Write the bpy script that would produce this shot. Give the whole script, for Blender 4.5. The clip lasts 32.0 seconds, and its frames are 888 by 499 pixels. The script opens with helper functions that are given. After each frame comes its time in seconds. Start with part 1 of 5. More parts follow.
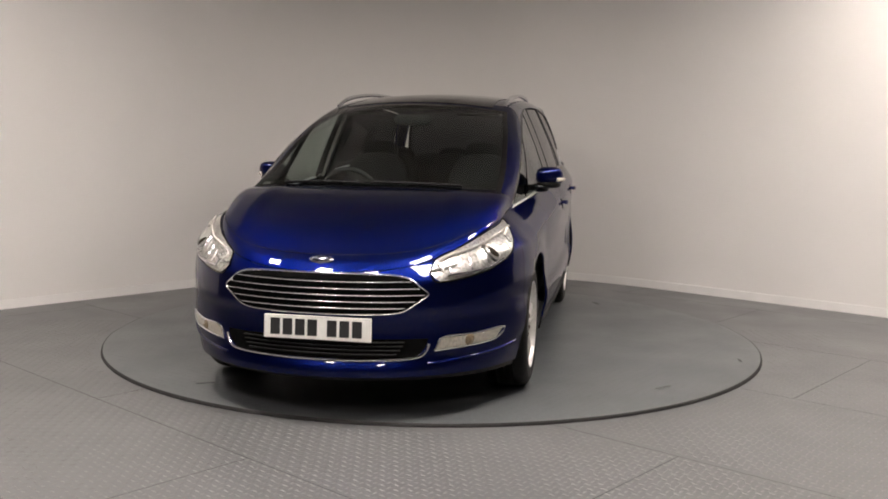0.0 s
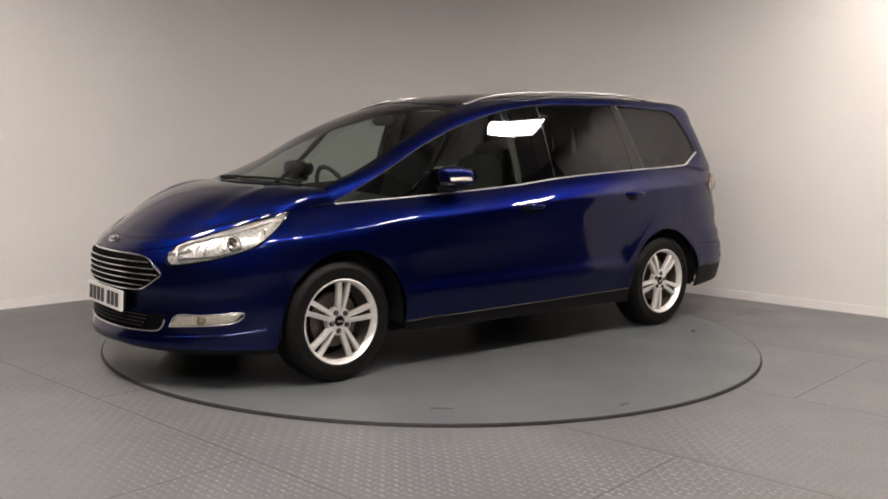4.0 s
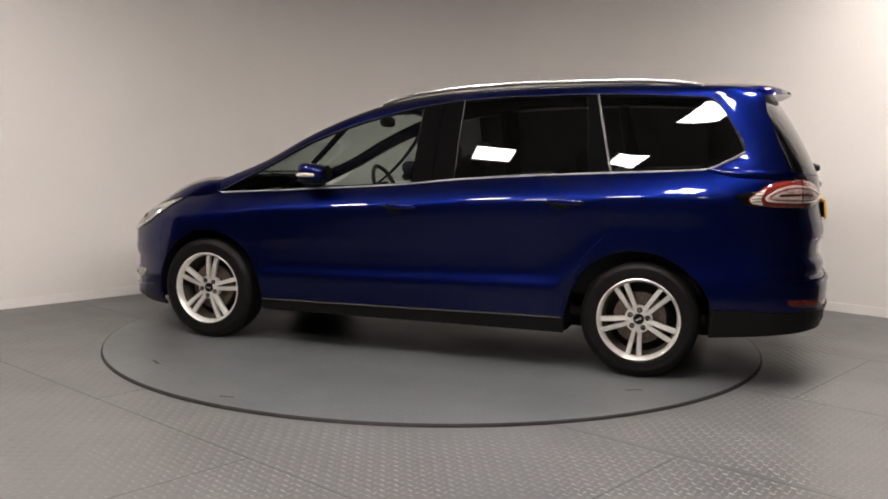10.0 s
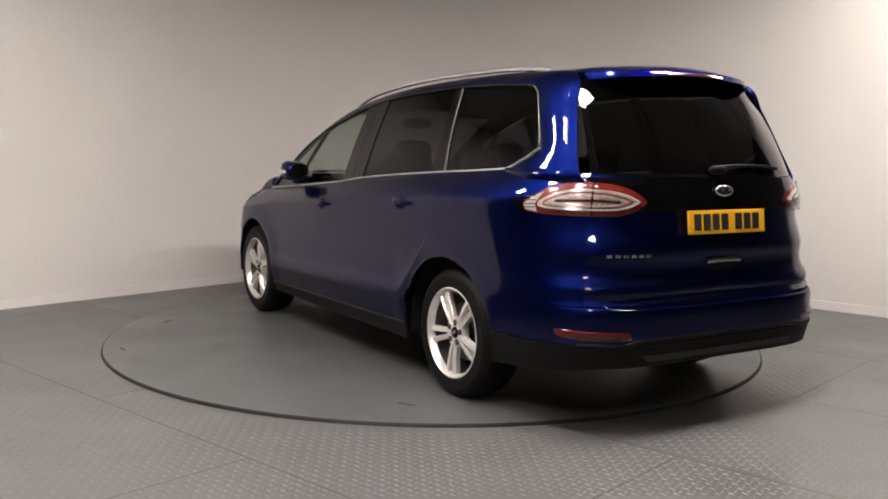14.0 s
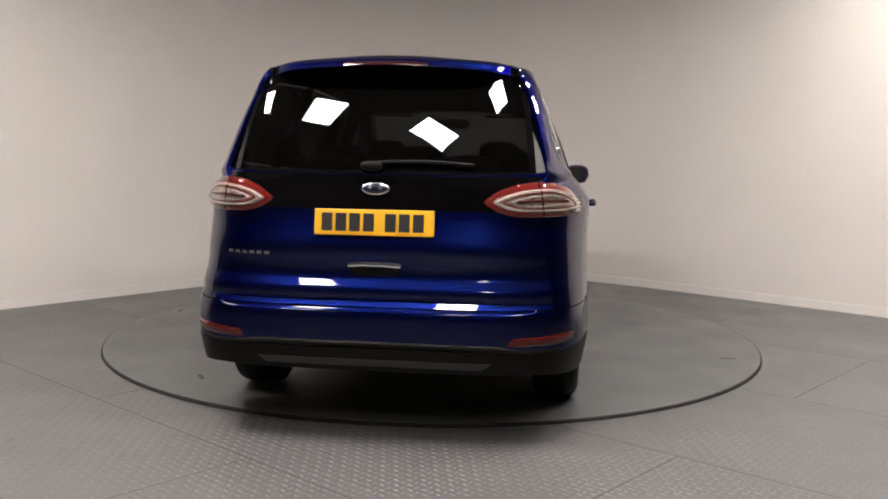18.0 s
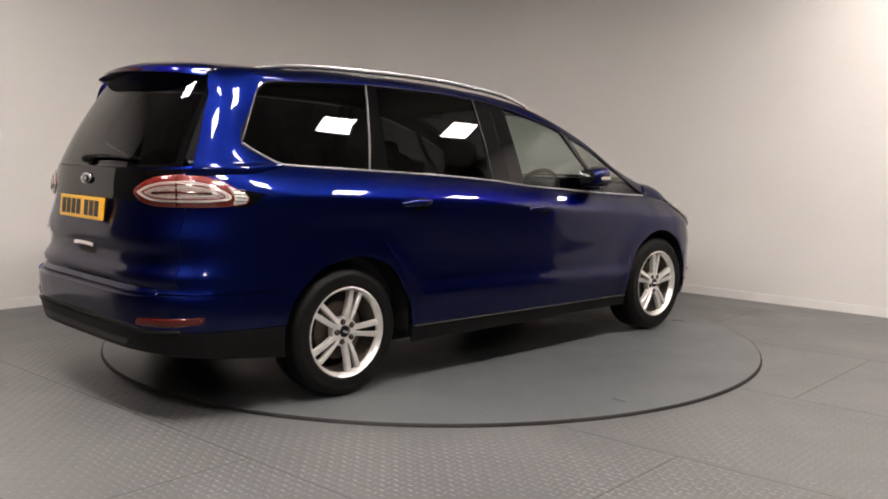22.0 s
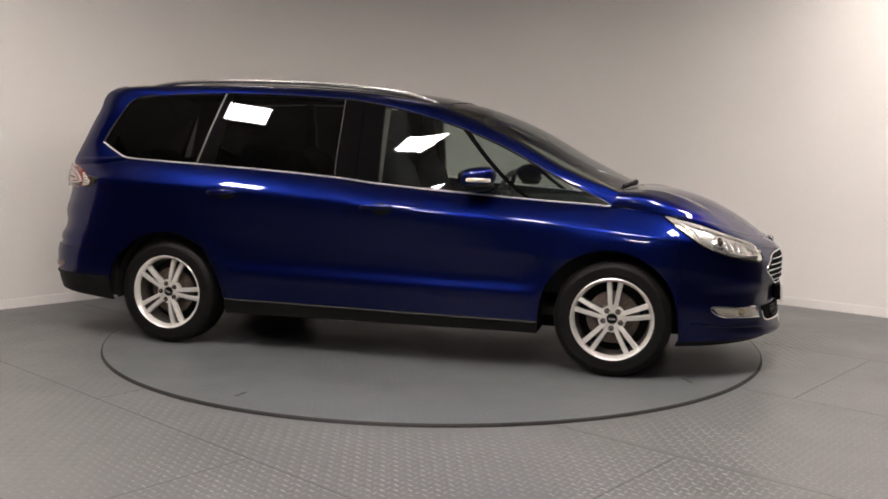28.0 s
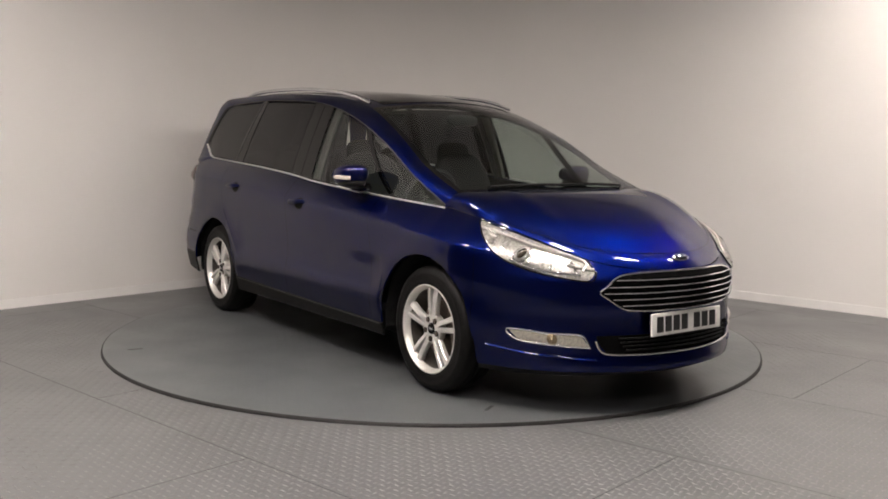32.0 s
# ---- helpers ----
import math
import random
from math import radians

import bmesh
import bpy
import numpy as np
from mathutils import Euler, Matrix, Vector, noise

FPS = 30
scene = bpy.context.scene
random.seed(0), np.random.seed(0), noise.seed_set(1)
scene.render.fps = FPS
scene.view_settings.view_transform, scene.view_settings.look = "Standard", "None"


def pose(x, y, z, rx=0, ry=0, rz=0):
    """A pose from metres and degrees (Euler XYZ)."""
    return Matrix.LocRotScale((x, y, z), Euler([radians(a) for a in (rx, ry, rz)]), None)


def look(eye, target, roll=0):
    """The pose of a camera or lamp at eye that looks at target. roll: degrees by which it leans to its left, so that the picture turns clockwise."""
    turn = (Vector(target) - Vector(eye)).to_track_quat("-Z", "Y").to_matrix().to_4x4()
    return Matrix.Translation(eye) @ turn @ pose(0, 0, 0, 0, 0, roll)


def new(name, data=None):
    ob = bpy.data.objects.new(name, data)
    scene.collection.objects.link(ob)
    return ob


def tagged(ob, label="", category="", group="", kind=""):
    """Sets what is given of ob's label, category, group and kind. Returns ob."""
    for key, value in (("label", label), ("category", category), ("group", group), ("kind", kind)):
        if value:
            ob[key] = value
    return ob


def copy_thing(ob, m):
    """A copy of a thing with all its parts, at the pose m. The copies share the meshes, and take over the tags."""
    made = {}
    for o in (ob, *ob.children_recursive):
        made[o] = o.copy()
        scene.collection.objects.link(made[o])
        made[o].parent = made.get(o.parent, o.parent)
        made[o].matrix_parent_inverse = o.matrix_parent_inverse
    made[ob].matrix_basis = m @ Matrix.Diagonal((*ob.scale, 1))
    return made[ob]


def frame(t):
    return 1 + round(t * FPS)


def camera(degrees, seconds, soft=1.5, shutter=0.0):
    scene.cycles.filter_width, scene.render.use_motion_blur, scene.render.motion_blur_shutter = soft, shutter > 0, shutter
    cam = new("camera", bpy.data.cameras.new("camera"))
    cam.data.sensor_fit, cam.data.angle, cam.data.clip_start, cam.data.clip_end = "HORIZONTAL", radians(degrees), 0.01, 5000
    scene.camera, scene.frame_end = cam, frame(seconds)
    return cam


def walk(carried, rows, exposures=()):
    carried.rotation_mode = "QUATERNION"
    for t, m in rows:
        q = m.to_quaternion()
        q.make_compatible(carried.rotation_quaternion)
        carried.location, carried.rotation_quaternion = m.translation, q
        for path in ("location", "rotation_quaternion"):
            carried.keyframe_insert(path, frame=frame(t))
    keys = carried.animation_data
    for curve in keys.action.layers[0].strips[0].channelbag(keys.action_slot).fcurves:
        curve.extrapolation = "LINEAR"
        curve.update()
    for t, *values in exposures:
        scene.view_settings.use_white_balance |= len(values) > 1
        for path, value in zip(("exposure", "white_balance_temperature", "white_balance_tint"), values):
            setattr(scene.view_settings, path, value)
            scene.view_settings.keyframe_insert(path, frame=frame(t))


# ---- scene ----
# ---- camera ----
CAM_EYE = Vector((0.0, -6.3846, 1.2795))
CAM_WAY = Vector((0.01055, 0.99406, -0.10833))
cam = camera(52.06, 32.0, 1.8)
walk(cam, [(0.0, look(CAM_EYE, CAM_EYE + CAM_WAY, 0.946)), (32.0, look(CAM_EYE, CAM_EYE + CAM_WAY, 0.946))])

# ---- the turn of the table: heading of the car's nose, degrees, at t seconds ----
HEADING_START, TURN_RATE = 258.309, 9.7741
CAR_OFFSET = Vector((-0.1038, -0.0755, 0.0))


def heading(t):
    return HEADING_START - TURN_RATE * t


# ---- room sizes ----
FLOOR_Z = -0.019
CEIL_Z = 3.42
WALL_TURN = 47.6          # heading of the two back walls' grid, degrees
WALL_A, WALL_B, CORNER_R = -2.978, 3.17, 2.9   # the two back walls along E1 and E2, and the radius that joins them
E2 = Vector((math.cos(radians(WALL_TURN)), math.sin(radians(WALL_TURN))))     # along the warm-lit wall
E1 = Vector((math.sin(radians(WALL_TURN)), -math.cos(radians(WALL_TURN))))    # along the other wall

# ---- world and exposure ----
world = bpy.data.worlds.new("world")
scene.world = world
world.use_nodes = True
world.node_tree.nodes["Background"].inputs[0].default_value = (0.02, 0.02, 0.022, 1)
world.node_tree.nodes["Background"].inputs[1].default_value = 0.2
scene.view_settings.exposure = 0.0

PANEL_LIGHT = 119.0        # glow of the ceiling panels
PANELS = [(2.28, -1.62), (0.95, -2.75), (-0.20, -3.62), (-1.50, -2.90), (-2.82, -1.68), (3.50, -0.30), (-2.00, -5.00), (0.35, -6.90)]   # centres of the lit ceiling panels; (-2.00, -5.00) is an added fill for the E2 wall


# ---- materials ----
def material(name, colour, rough=0.5, metal=0.0, coat=0.0, noise_scale=0.0, noise_mix=0.1, bump=0.0, bump_scale=200.0, rough_var=0.0, transmission=0.0, ior=1.5):
    """A principled material with colour variation at one scale, relief at another."""
    m = bpy.data.materials.new(name)
    m.use_nodes = True
    nt = m.node_tree
    b = nt.nodes["Principled BSDF"]
    b.inputs["Base Color"].default_value = (*colour, 1)
    b.inputs["Roughness"].default_value = rough
    b.inputs["Metallic"].default_value = metal
    b.inputs["IOR"].default_value = ior
    b.inputs["Coat Weight"].default_value = coat
    b.inputs["Coat Roughness"].default_value = 0.03
    b.inputs["Transmission Weight"].default_value = transmission
    co = nt.nodes.new("ShaderNodeTexCoord")
    if noise_scale:
        n = nt.nodes.new("ShaderNodeTexNoise")
        n.inputs["Scale"].default_value, n.inputs["Detail"].default_value = noise_scale, 6.0
        nt.links.new(co.outputs["Object"], n.inputs["Vector"])
        r = nt.nodes.new("ShaderNodeMapRange")
        r.inputs["From Min"].default_value, r.inputs["From Max"].default_value = 0.3, 0.7
        r.inputs["To Min"].default_value, r.inputs["To Max"].default_value = 1 - noise_mix, 1 + noise_mix
        nt.links.new(n.outputs["Fac"], r.inputs["Value"])
        mul = nt.nodes.new("ShaderNodeVectorMath")
        mul.operation = "SCALE"
        mul.inputs[0].default_value = colour
        nt.links.new(r.outputs["Result"], mul.inputs["Scale"])
        nt.links.new(mul.outputs["Vector"], b.inputs["Base Color"])
        if rough_var:
            rr = nt.nodes.new("ShaderNodeMapRange")
            rr.inputs["From Min"].default_value, rr.inputs["From Max"].default_value = 0.3, 0.7
            rr.inputs["To Min"].default_value, rr.inputs["To Max"].default_value = rough - rough_var, rough + rough_var
            nt.links.new(n.outputs["Fac"], rr.inputs["Value"])
            nt.links.new(rr.outputs["Result"], b.inputs["Roughness"])
    if bump:
        n2 = nt.nodes.new("ShaderNodeTexNoise")
        n2.inputs["Scale"].default_value, n2.inputs["Detail"].default_value = bump_scale, 4.0
        nt.links.new(co.outputs["Object"], n2.inputs["Vector"])
        bp = nt.nodes.new("ShaderNodeBump")
        bp.inputs["Strength"].default_value, bp.inputs["Distance"].default_value = bump, 0.002
        nt.links.new(n2.outputs["Fac"], bp.inputs["Height"])
        nt.links.new(bp.outputs["Normal"], b.inputs["Normal"])
    return m


def glass(name, tint, rough=0.0, ior=1.5):
    """A thin pane: tinted see-through with a mirror gloss by Fresnel."""
    m = bpy.data.materials.new(name)
    m.use_nodes = True
    nt = m.node_tree
    nt.nodes.remove(nt.nodes["Principled BSDF"])
    tr = nt.nodes.new("ShaderNodeBsdfTransparent")
    tr.inputs["Color"].default_value = (*tint, 1)
    gl = nt.nodes.new("ShaderNodeBsdfGlossy")
    gl.inputs["Roughness"].default_value = rough
    lw = nt.nodes.new("ShaderNodeLayerWeight")
    lw.inputs["Blend"].default_value = 0.5
    pw = nt.nodes.new("ShaderNodeMath")
    pw.operation = "POWER"
    pw.inputs[1].default_value = 5.0
    nt.links.new(lw.outputs["Facing"], pw.inputs[0])
    fr = nt.nodes.new("ShaderNodeMath")
    fr.operation = "MULTIPLY_ADD"
    f0 = ((ior - 1) / (ior + 1)) ** 2
    fr.inputs[1].default_value, fr.inputs[2].default_value = 1 - f0, f0
    nt.links.new(pw.outputs["Value"], fr.inputs[0])
    mx = nt.nodes.new("ShaderNodeMixShader")
    nt.links.new(fr.outputs["Value"], mx.inputs["Fac"])
    nt.links.new(tr.outputs["BSDF"], mx.inputs[1])
    nt.links.new(gl.outputs["BSDF"], mx.inputs[2])
    nt.links.new(mx.outputs["Shader"], nt.nodes["Material Output"].inputs["Surface"])
    return m


def glow(name, colour, strength):
    m = bpy.data.materials.new(name)
    m.use_nodes = True
    b = m.node_tree.nodes["Principled BSDF"]
    b.inputs["Base Color"].default_value = (0.8, 0.8, 0.8, 1)
    b.inputs["Emission Color"].default_value = (*colour, 1)
    b.inputs["Emission Strength"].default_value = strength
    return m


PAINT = material("blue_metallic_paint", (0.0018, 0.0058, 0.065), 0.38, 1.0, 1.0, 900.0, 0.25)
PAINT.node_tree.nodes["Principled BSDF"].inputs["Specular Tint"].default_value = (0.05, 0.08, 0.30, 1)
PAINT.node_tree.nodes["Principled BSDF"].inputs["Coat IOR"].default_value = 1.37
BLACK_GLOSS = material("black_gloss", (0.002, 0.002, 0.0022), 0.012, 0.0, 0.0, 40.0, 0.1, ior=1.38)
BLACK_TRIM = material("black_trim", (0.0065, 0.0065, 0.0065), 0.5, 0.0, 0.0, 60.0, 0.2, 0.25, 900.0, ior=1.22)
DARK = material("dark_underside", (0.011, 0.011, 0.011), 0.9, 0.0, 0.0, 20.0, 0.3, ior=1.2)
RUBBER = material("tyre_rubber", (0.0065, 0.0062, 0.006), 0.5, 0.0, 0.0, 30.0, 0.25, 0.3, 500.0, ior=1.22)
ALLOY = material("silver_alloy", (0.80, 0.78, 0.74), 0.28, 0.62, 0.4, 30.0, 0.08)
GRILLE_BLACK = material("grille_black", (0.0025, 0.0025, 0.0025), 0.8, 0.0, 0.0, 60.0, 0.2, ior=1.12)
FOG_BOWL = material("fog_bowl", (0.26, 0.20, 0.12), 0.35, 0.3, 0.0, 90.0, 0.4)
BRAKE = material("brake_steel", (0.16, 0.13, 0.11), 0.45, 0.9, 0.0, 60.0, 0.3)
CHROME = material("chrome", (0.85, 0.85, 0.86), 0.17, 1.0, 0.0, 50.0, 0.03)
RAIL_METAL = material("brushed_aluminium", (0.66, 0.66, 0.67), 0.25, 0.95, 0.0, 90.0, 0.05)
STRIP_METAL = material("satin_chrome", (0.85, 0.85, 0.84), 0.34, 0.6, 0.5, 50.0, 0.03)
SILVER_TRIM = material("grey_trim", (0.060, 0.058, 0.056), 0.4, 0.3, 0.0, 50.0, 0.1)
LAMP_SILVER = material("lamp_reflector", (0.40, 0.39, 0.36), 0.28, 0.6, 0.0, 75.0, 0.5)
TRIM_GREY = material("dull_grey_trim", (0.022, 0.021, 0.021), 0.5, 0.2, 0.0, 50.0, 0.15)
LAMP_BROWN = material("lamp_lens_dark", (0.035, 0.028, 0.020), 0.12, 0.2, 0.0, 60.0, 0.3)
FOG_INSIDE = material("fog_reflector", (0.56, 0.53, 0.45), 0.30, 0.4, 0.0, 90.0, 0.22)
BARREL = material("dark_barrel", (0.10, 0.088, 0.075), 0.5, 0.5, 0.0, 30.0, 0.2)
LAMP_DARK = material("lamp_bezel", (0.16, 0.15, 0.14), 0.2, 0.4, 0.0, 45.0, 0.2)
LAMP_WHITE = material("lamp_white", (0.62, 0.59, 0.54), 0.25, 0.2, 0.3, 60.0, 0.1)
RED_LENS = material("red_lens", (0.15, 0.012, 0.010), 0.20, 0.0, 0.4, 60.0, 0.15)
TAIL_CREAM = material("tail_lamp_inside", (0.42, 0.31, 0.27), 0.35, 0.0, 0.3, 70.0, 0.5)
HIGH_LENS = material("smoked_red_lens", (0.020, 0.002, 0.002), 0.15, 0.0, 0.3, 60.0, 0.15)
BRAKE_LENS = material("dark_red_lens", (0.06, 0.005, 0.004), 0.15, 0.0, 0.4, 60.0, 0.15)
PLATE_WHITE = material("plate_white", (0.76, 0.75, 0.71), 0.35, 0.0, 0.3, 30.0, 0.04)
PLATE_YELLOW = material("plate_yellow", (0.80, 0.43, 0.02), 0.35, 0.0, 0.3, 30.0, 0.04)
PLATE_INK = material("plate_ink", (0.015, 0.015, 0.015), 0.5, 0.0, 0.0, 30.0, 0.1)
BADGE_BLUE = material("badge_blue", (0.010, 0.014, 0.035), 0.2, 0.3, 1.0, 60.0, 0.1)
FABRIC = material("seat_fabric", (0.010, 0.0095, 0.010), 0.95, 0.0, 0.0, 25.0, 0.25, 0.5, 700.0)
DASH = material("dash_plastic", (0.015, 0.015, 0.015), 0.7, 0.0, 0.0, 40.0, 0.2, 0.3, 900.0)
LINING = material("cabin_lining", (0.10, 0.095, 0.09), 0.95, 0.0, 0.0, 40.0, 0.08)
PILLAR_TRIM = material("pillar_trim", (0.19, 0.18, 0.165), 0.7, 0.0, 0.0, 40.0, 0.06)
CLEAR_GLASS = glass("clear_green_glass", (0.64, 0.70, 0.67), ior=1.75)
PRIVACY_GLASS = glass("privacy_glass", (0.062, 0.062, 0.066))
LENS_GLASS = glass("lens_clear", (0.92, 0.92, 0.92))
MIRROR_GLASS = material("mirror_glass", (0.75, 0.77, 0.78), 0.02, 1.0, 0.0, 30.0, 0.01)
WALL_PAINT = material("wall_paint", (0.78, 0.755, 0.72), 0.75, 0.0, 0.0, 0.9, 0.025, 0.15, 180.0)
SKIRT_PAINT = material("skirting_gloss", (0.84, 0.82, 0.79), 0.35, 0.0, 0.2, 4.0, 0.04)
CEIL_TILE = material("ceiling_tile", (0.55, 0.53, 0.50), 0.9, 0.0, 0.0, 6.0, 0.06, 0.4, 260.0)
FLOOR_METAL = material("painted_tread_plate", (0.105, 0.106, 0.107), 0.36, 0.0, 0.0, 1.6, 0.10, 0.25, 60.0, 0.08)
# paler base colour paints in the glint of the raised floor treads
FLOOR_GLINT = material("tread_glint", (0.190, 0.185, 0.180), 0.42, 0.0, 0.0, 7.0, 0.22, 0.2, 90.0, 0.08)
TABLE_METAL = material("turntable_plate", (0.092, 0.098, 0.100), 0.36, 0.0, 0.0, 1.9, 0.10, 0.2, 60.0, 0.08)
EDGE_RUBBER = material("edge_rubber", (0.012, 0.011, 0.010), 0.7, 0.0, 0.0, 30.0, 0.2)
PANEL_GLOW = glow("light_panel", (1.0, 0.902, 0.852), PANEL_LIGHT)
PANEL_FRAME = material("light_frame", (0.8, 0.8, 0.8), 0.4, 0.0, 0.0, 20.0, 0.03)
DARK_WALL = material("dark_grey_wall", (0.085, 0.083, 0.081), 0.9, 0.0, 0.0, 2.0, 0.2, 0.3, 40.0)
PIT = material("floor_underlay", (0.05, 0.05, 0.05), 0.8, 0.0, 0.0, 5.0, 0.2)
SCUFF = material("dark_scuff", (0.07, 0.07, 0.07), 0.7, 0.0, 0.0, 30.0, 0.3)

# ---- mesh helpers ----
def lerp(a, b, k):
    return a + (b - a) * k


def knots(*pairs):
    """A smooth monotone-ish function through (x, y) pairs, flat outside them."""
    xs = np.array([p[0] for p in pairs], float)
    ys = np.array([p[1] for p in pairs], float)
    order = np.argsort(xs)
    xs, ys = xs[order], ys[order]
    d = np.diff(ys) / np.diff(xs)
    m = np.zeros(len(xs))
    m[0], m[-1] = d[0], d[-1]
    for i in range(1, len(xs) - 1):
        m[i] = 0.0 if d[i - 1] * d[i] <= 0 else 2 * d[i - 1] * d[i] / (d[i - 1] + d[i])

    def f(x):
        if x <= xs[0]:
            return float(ys[0])
        if x >= xs[-1]:
            return float(ys[-1])
        i = int(np.searchsorted(xs, x)) - 1
        h = xs[i + 1] - xs[i]
        t = (x - xs[i]) / h
        return float((1 + 2 * t) * (1 - t) ** 2 * ys[i] + t * (1 - t) ** 2 * h * m[i] + t * t * (3 - 2 * t) * ys[i + 1] + t * t * (t - 1) * h * m[i + 1])
    return f


def curve3(points):
    """A Catmull-Rom curve through the points; its parameter is the point's index."""
    pts = [Vector(p) for p in points]

    def f(k):
        k = min(max(k, 0.0), len(pts) - 1.0)
        i = min(int(k), len(pts) - 2)
        t = k - i
        p1, p2 = pts[i], pts[i + 1]
        p0 = pts[i - 1] if i else p1 * 2 - p2
        p3 = pts[i + 2] if i + 2 < len(pts) else p2 * 2 - p1
        return 0.5 * (2 * p1 + (p2 - p0) * t + (2 * p0 - 5 * p1 + 4 * p2 - p3) * t * t + (3 * p1 - p0 - 3 * p2 + p3) * t ** 3)
    return f


def mesh_of(name, verts, faces, mat, smooth=True):
    me = bpy.data.meshes.new(name)
    me.from_pydata([tuple(v) for v in verts], [], faces)
    me.materials.append(mat)
    if smooth:
        me.polygons.foreach_set("use_smooth", [True] * len(me.polygons))
        me.set_sharp_from_angle(angle=radians(42))
    me.update()
    return me


def piece(name, verts, faces, mat, parent=None, label="", smooth=True):
    """One mesh object under a thing or a part."""
    ob = new(name, mesh_of(name, verts, faces, mat, smooth))
    if parent is not None:
        ob.parent = parent
    return tagged(ob, label)


def part(name, bm, mat, parent=None, label="", smooth=False):
    me = bpy.data.meshes.new(name)
    bm.to_mesh(me)
    bm.free()
    me.materials.append(mat)
    if smooth:
        me.polygons.foreach_set("use_smooth", [True] * len(me.polygons))
    ob = new(name, me)
    if parent is not None:
        ob.parent = parent
    return tagged(ob, label)


def box_bm(x0, x1, y0, y1, z0, z1, bevel=0.0, segments=2):
    bm = bmesh.new()
    bmesh.ops.create_cube(bm, size=1.0)
    for v in bm.verts:
        v.co = Vector((lerp(x0, x1, v.co.x + 0.5), lerp(y0, y1, v.co.y + 0.5), lerp(z0, z1, v.co.z + 0.5)))
    if bevel:
        bmesh.ops.bevel(bm, geom=bm.edges[:], offset=bevel, segments=segments, affect="EDGES", profile=0.6)
    return bm


def sheet(rows, out, depth=0.012, skirts=(1, 1, 1, 1)):
    """Verts and faces of a panel from a grid of points, its outer face towards out, with its borders folded inwards."""
    rows = [[Vector(p) for p in r] for r in rows]
    n, m = len(rows), len(rows[0])
    area = Vector()
    for i in range(n - 1):
        for j in range(m - 1):
            area += (rows[i + 1][j + 1] - rows[i][j]).cross(rows[i][j + 1] - rows[i + 1][j])
    if area.dot(Vector(out)) < 0:
        rows = [r[::-1] for r in rows]
        skirts = (skirts[0], skirts[1], skirts[3], skirts[2])
    verts = [p for r in rows for p in r]
    faces = [(i * m + j, (i + 1) * m + j, (i + 1) * m + j + 1, i * m + j + 1) for i in range(n - 1) for j in range(m - 1)]

    def normal(i, j):
        a = rows[min(i + 1, n - 1)][j] - rows[max(i - 1, 0)][j]
        b = rows[i][min(j + 1, m - 1)] - rows[i][max(j - 1, 0)]
        c = a.cross(b)
        return c.normalized() if c.length > 1e-9 else Vector(out).normalized()
    flip = -1 if sum((normal(i, j).dot(Vector(out)) for i in range(0, n, max(1, n // 4)) for j in range(0, m, max(1, m // 4)))) < 0 else 1
    edges = [[(0, j) for j in range(m)], [(n - 1, j) for j in range(m)][::-1], [(i, 0) for i in range(n)][::-1], [(i, m - 1) for i in range(n)]]
    if depth:
        for on, edge in zip(skirts, edges):
            if not on:
                continue
            base = len(verts)
            for i, j in edge:
                verts.append(rows[i][j] - normal(i, j) * flip * depth)
            for q in range(len(edge) - 1):
                (i, j), (k, l) = edge[q], edge[q + 1]
                faces.append((i * m + j, k * m + l, base + q + 1, base + q))
    return verts, faces


def mirrored(verts, faces):
    return [Vector((v[0], -v[1], v[2])) for v in verts], [tuple(f[::-1]) for f in faces]


def tube(path, section, ups=None, closed=False, caps=True):
    """A sweep of a flat section (side, up) along a path of points."""
    path = [Vector(p) for p in path]
    n, m = len(path), len(section)
    verts, faces = [], []
    for i, p in enumerate(path):
        a = path[(i + 1) % n] if closed else path[min(i + 1, n - 1)]
        b = path[i - 1] if closed else path[max(i - 1, 0)]
        d = (a - b).normalized()
        up = Vector(ups[i]) if ups else Vector((0, 0, 1))
        side = d.cross(up).normalized()
        up = side.cross(d)
        sec = section[i] if isinstance(section[0][0], (tuple, list)) else section
        m = len(sec)
        verts += [p + side * s[0] + up * s[1] for s in sec]
    for i in range(n if closed else n - 1):
        k = (i + 1) % n
        for j in range(m):
            faces.append((i * m + j, i * m + (j + 1) % m, k * m + (j + 1) % m, k * m + j))
    if caps and not closed:
        faces += [tuple(range(m))[::-1], tuple(range((n - 1) * m, n * m))]
    return verts, faces


def oval(a, b, n=10, power=1.0):
    out = []
    for i in range(n):
        t = 2 * math.pi * i / n
        c, s = math.cos(t), math.sin(t)
        out.append((a * math.copysign(abs(c) ** power, c), b * math.copysign(abs(s) ** power, s)))
    return out


def lathe(profile, n=64, axis="y"):
    """A turned body: profile of (radius, along) about the axis."""
    verts, faces, m = [], [], len(profile)
    for i in range(n):
        t = 2 * math.pi * i / n
        for r, y in profile:
            verts.append((r * math.cos(t), y, r * math.sin(t)) if axis == "y" else (r * math.cos(t), r * math.sin(t), y))
    for i in range(n):
        k = (i + 1) % n
        for j in range(m - 1):
            faces.append((i * m + j, i * m + j + 1, k * m + j + 1, k * m + j))
    return verts, faces


